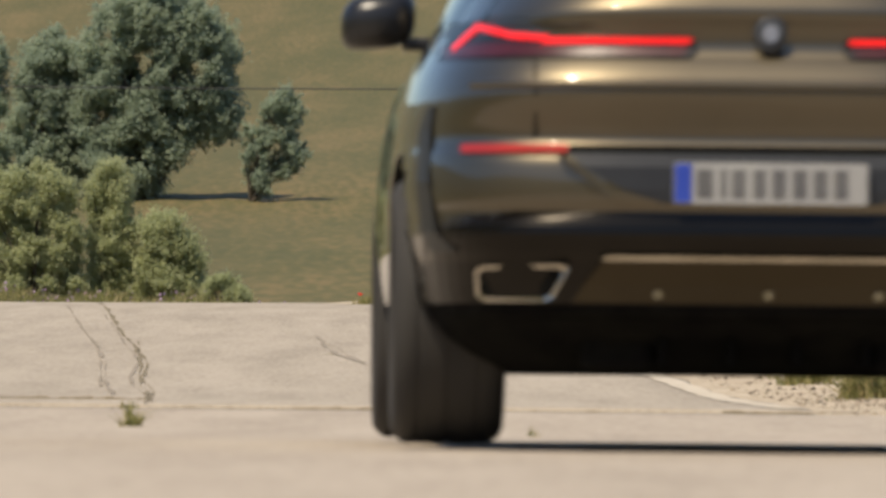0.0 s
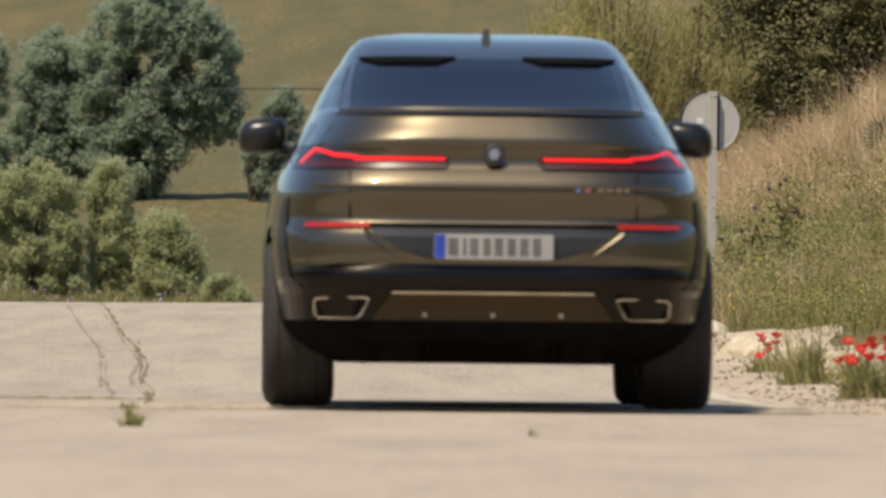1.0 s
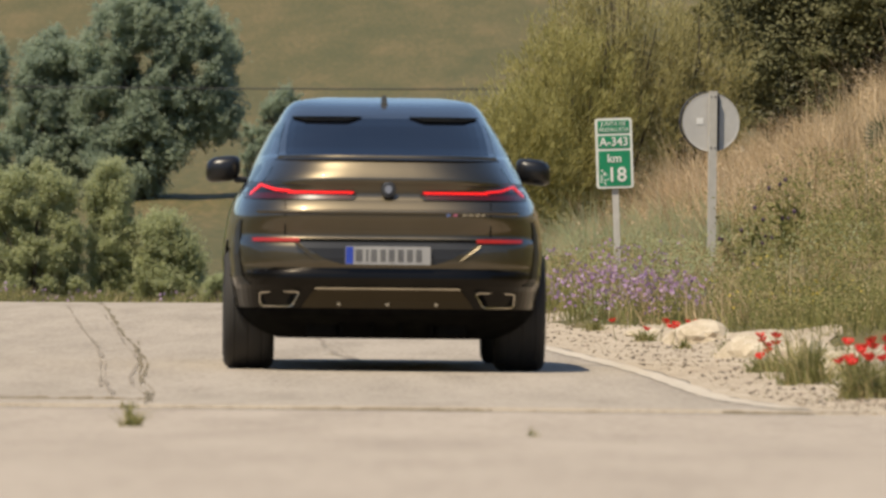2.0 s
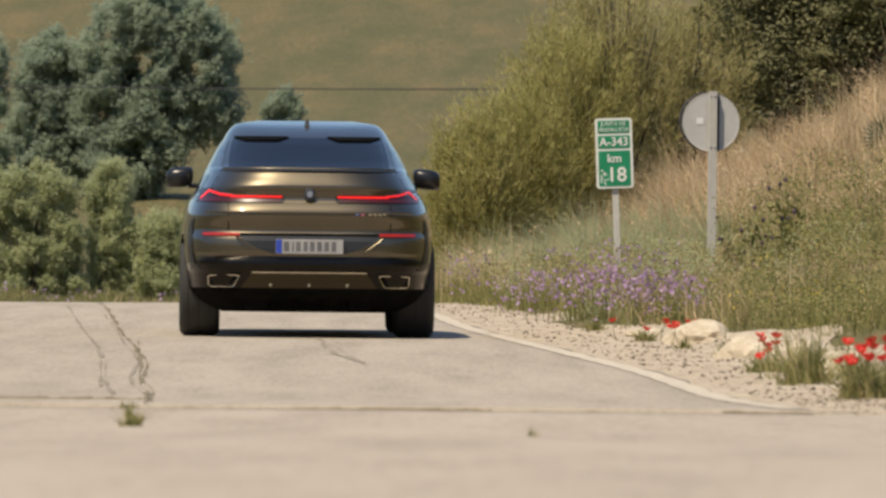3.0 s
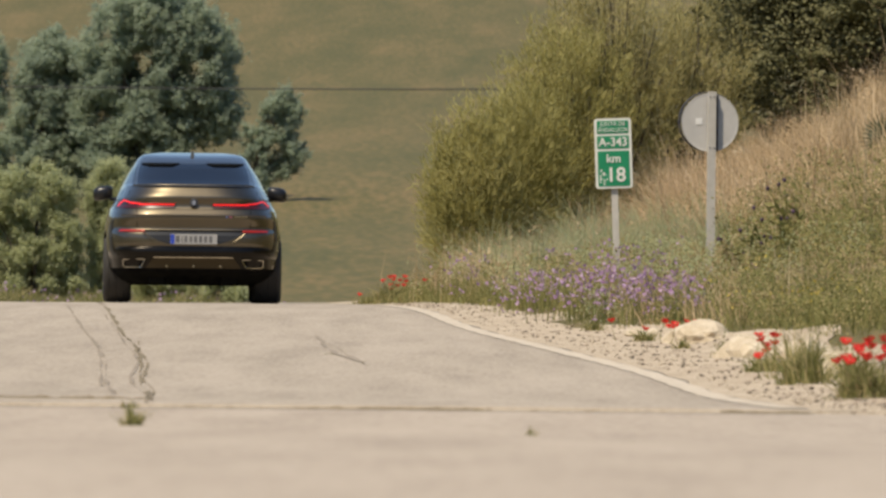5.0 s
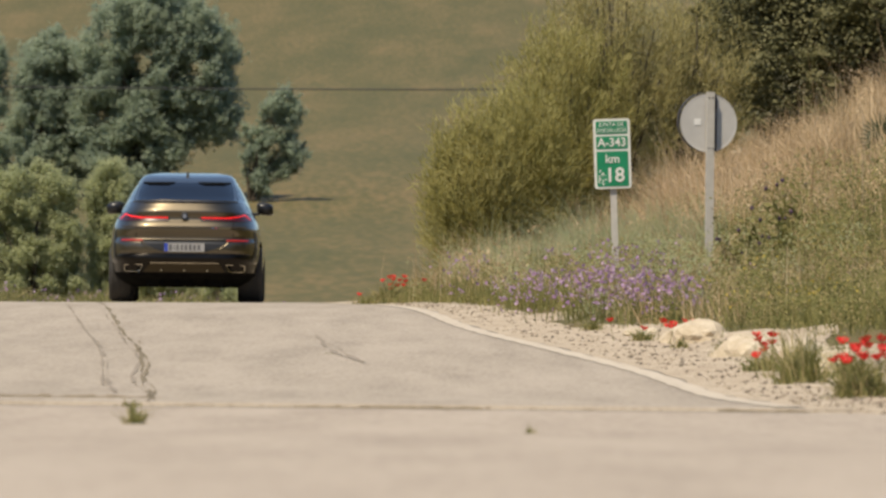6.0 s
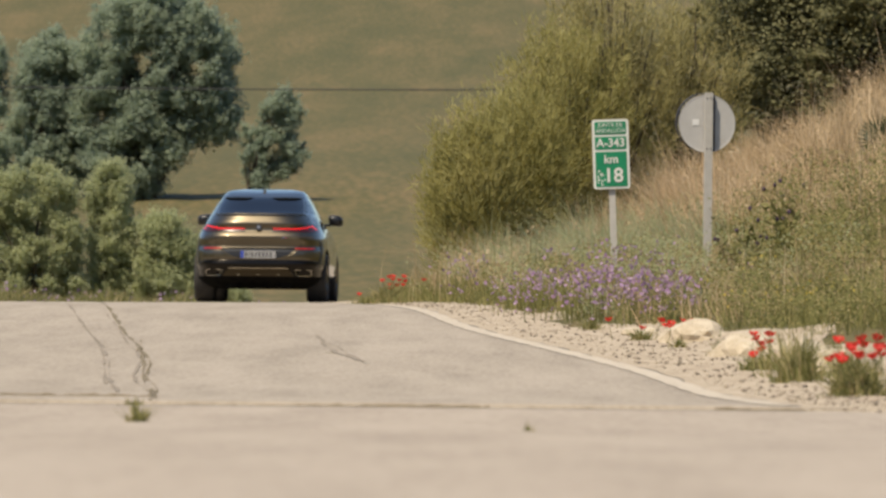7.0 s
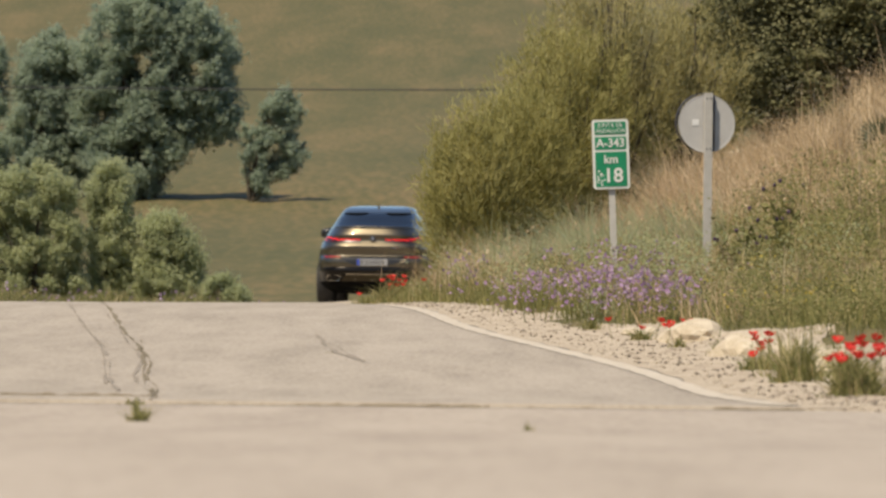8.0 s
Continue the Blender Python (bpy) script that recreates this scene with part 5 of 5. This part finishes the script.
# ---- stones ----
def stone(name, x, y, z, rx, ry, rz, seed, label, mat=None):
    bm = bmesh.new()
    bmesh.ops.create_icosphere(bm, subdivisions=3, radius=1.0)
    for v in bm.verts:
        k = 1 + 0.22 * noise.noise(v.co * 1.3 + Vector((seed * 7.1, 0, 0))) + 0.12 * noise.noise(v.co * 3.5 + Vector((0, seed * 3.3, 0)))
        v.co = Vector((v.co.x * rx * k, v.co.y * ry * k, v.co.z * rz * k))
    ob = part(name, bm, mat or M["stone"])
    ob.location = (x, y, z)
    return tagged(ob, label, "stone", "pale stones on the verge")


for k, (x, y, rx, ry, rz, dz, what) in enumerate([
    (1.93, 76.0, 0.27, 0.40, 0.15, 0.0, "pale cream limestone boulder at the verge"),
    (2.20, 71.0, 0.22, 0.40, 0.09, -0.02, "low pale stone half sunk in the verge"),
    (2.40, 66.0, 0.24, 0.40, 0.09, -0.02, "low pale stone half sunk in the verge"),
    (1.60, 81.0, 0.15, 0.30, 0.06, -0.01, "small pale stone at the verge"),
    (2.48, 61.0, 0.20, 0.40, 0.09, -0.02, "low pale stone half sunk in the verge"),
    (2.12, 69.0, 0.26, 0.50, 0.15, 0.0, "pale limestone ledge behind the weeds"),
    (2.30, 64.5, 0.28, 0.50, 0.16, 0.0, "pale limestone ledge behind the weeds"),
    (2.42, 60.5, 0.25, 0.50, 0.15, 0.0, "pale limestone ledge behind the weeds"),
    (3.75, 128.5, 0.22, 0.3, 0.20, 0.26, "pale rock poking out of the dry grass"),
]):
    stone("boulder", x, y, float(ground_at(x, y)) + dz, rx, ry, rz, k + 1, what)


def pebbles():
    rng = np.random.default_rng(81)
    n = 4200
    y = 44 + 70 * rng.random(n) ** 1.3
    u = 0.18 + 1.3 * rng.random(n)
    x = edge_line(y) + u
    z = np.maximum(land(x, y), shoulder_height(x, y))
    r = 0.004 + 0.013 * rng.random(n) ** 3
    base = np.array([(1, 0, 0), (-1, 0, 0), (0, 1, 0), (0, -1, 0), (0, 0, 0.7), (0, 0, -0.7)])
    tri = np.array([(0, 2, 4), (2, 1, 4), (1, 3, 4), (3, 0, 4), (2, 0, 5), (1, 2, 5), (3, 1, 5), (0, 3, 5)])
    v = base[None] * r[:, None, None] * (0.7 + 0.6 * rng.random((n, 6, 1))) + np.stack([x, y, z + r * 0.3], -1)[:, None]
    f = tri[None] + (np.arange(n) * 6)[:, None, None]
    tagged(soup("pebbles", v.reshape(-1, 3), f.reshape(-1, 3), M["pebble"]), "scattered grey and cream pebbles", "pebbles", kind="stuff")


M["pebble"] = material("pebbles", [(0.10, 0.08, 0.06), (0.28, 0.23, 0.17), (0.52, 0.45, 0.35)], 3, 0.9, island=0.9, spread=(0.1, 0.9))
pebbles()

# ---- overhead cable across the meadow ----
span = tagged(empty("overhead_cable"), "thin dark overhead cable strung over the meadow", "cable")
v, f = tube([(px, 300.0, 5.21 + 0.0005 * px * px) for px in np.linspace(-40, 40, 41)], [0.022] * 41, 5)
soup("cable", v, f, M["cable"], span)
for px in (-40.0, 40.0):
    z = float(land(px, 300))
    v, f = tube([(px, 300, z - 0.3), (px, 300, z + 3), (px, 300, 6.3)], [0.14, 0.125, 0.10], 10)
    pole = tagged(soup("cable_pole", v, f, M["timber"], smooth=True), "weathered timber cable pole in the meadow", "pole")


# ---- movement ----
def motions():
    times = [0.0, 0.45, 1.0, 1.5, 2.2, 2.8, 3.5, 4.5, 5.2, 5.8, 6.5, 7.0, 7.5, 8.0]
    way_y = glide(times, [28.45, 36.15, 45.75, 55.0, 67.0, 77.2, 88.0, 105.6, 118.3, 129.5, 142.3, 152.2, 163.0, 173.8])
    way_x = glide(times, [0.852, 0.562, 0.193, -0.072, -0.505, -0.945, -1.42, -2.318, -3.005, -3.345, -3.22, -2.71, -2.05, -1.13])
    rows, spins, spin, last = [], [], 0.0, None
    for k in range(241):
        t = k / 30
        x, y = float(way_x(t)), float(way_y(t))
        if last is not None:
            spin -= min(math.hypot(x - last[0], y - last[1]) / RADIUS, radians(86))
        last = (x, y)
        spins.append((t, spin))
        if k % 6 == 0:
            turn = math.atan2(float(way_x(t + 0.05) - way_x(t - 0.05)), float(way_y(t + 0.05) - way_y(t - 0.05)))
            fx, fy = x + 2.975 * math.sin(turn), y + 2.975 * math.cos(turn)
            z, fz = float(camber(x, y)), float(camber(fx, fy))
            turn *= 0.75
            rows.append((t, pose(x, y, z, math.degrees(math.atan2(fz - z, 2.975)), 0.573, -math.degrees(turn))))
    walk(car, rows)
    for w in wheels:
        at = w.location.copy()
        walk(w, [(t, Matrix.Translation(at) @ Matrix.Rotation(a, 4, "X")) for t, a in spins])


motions()
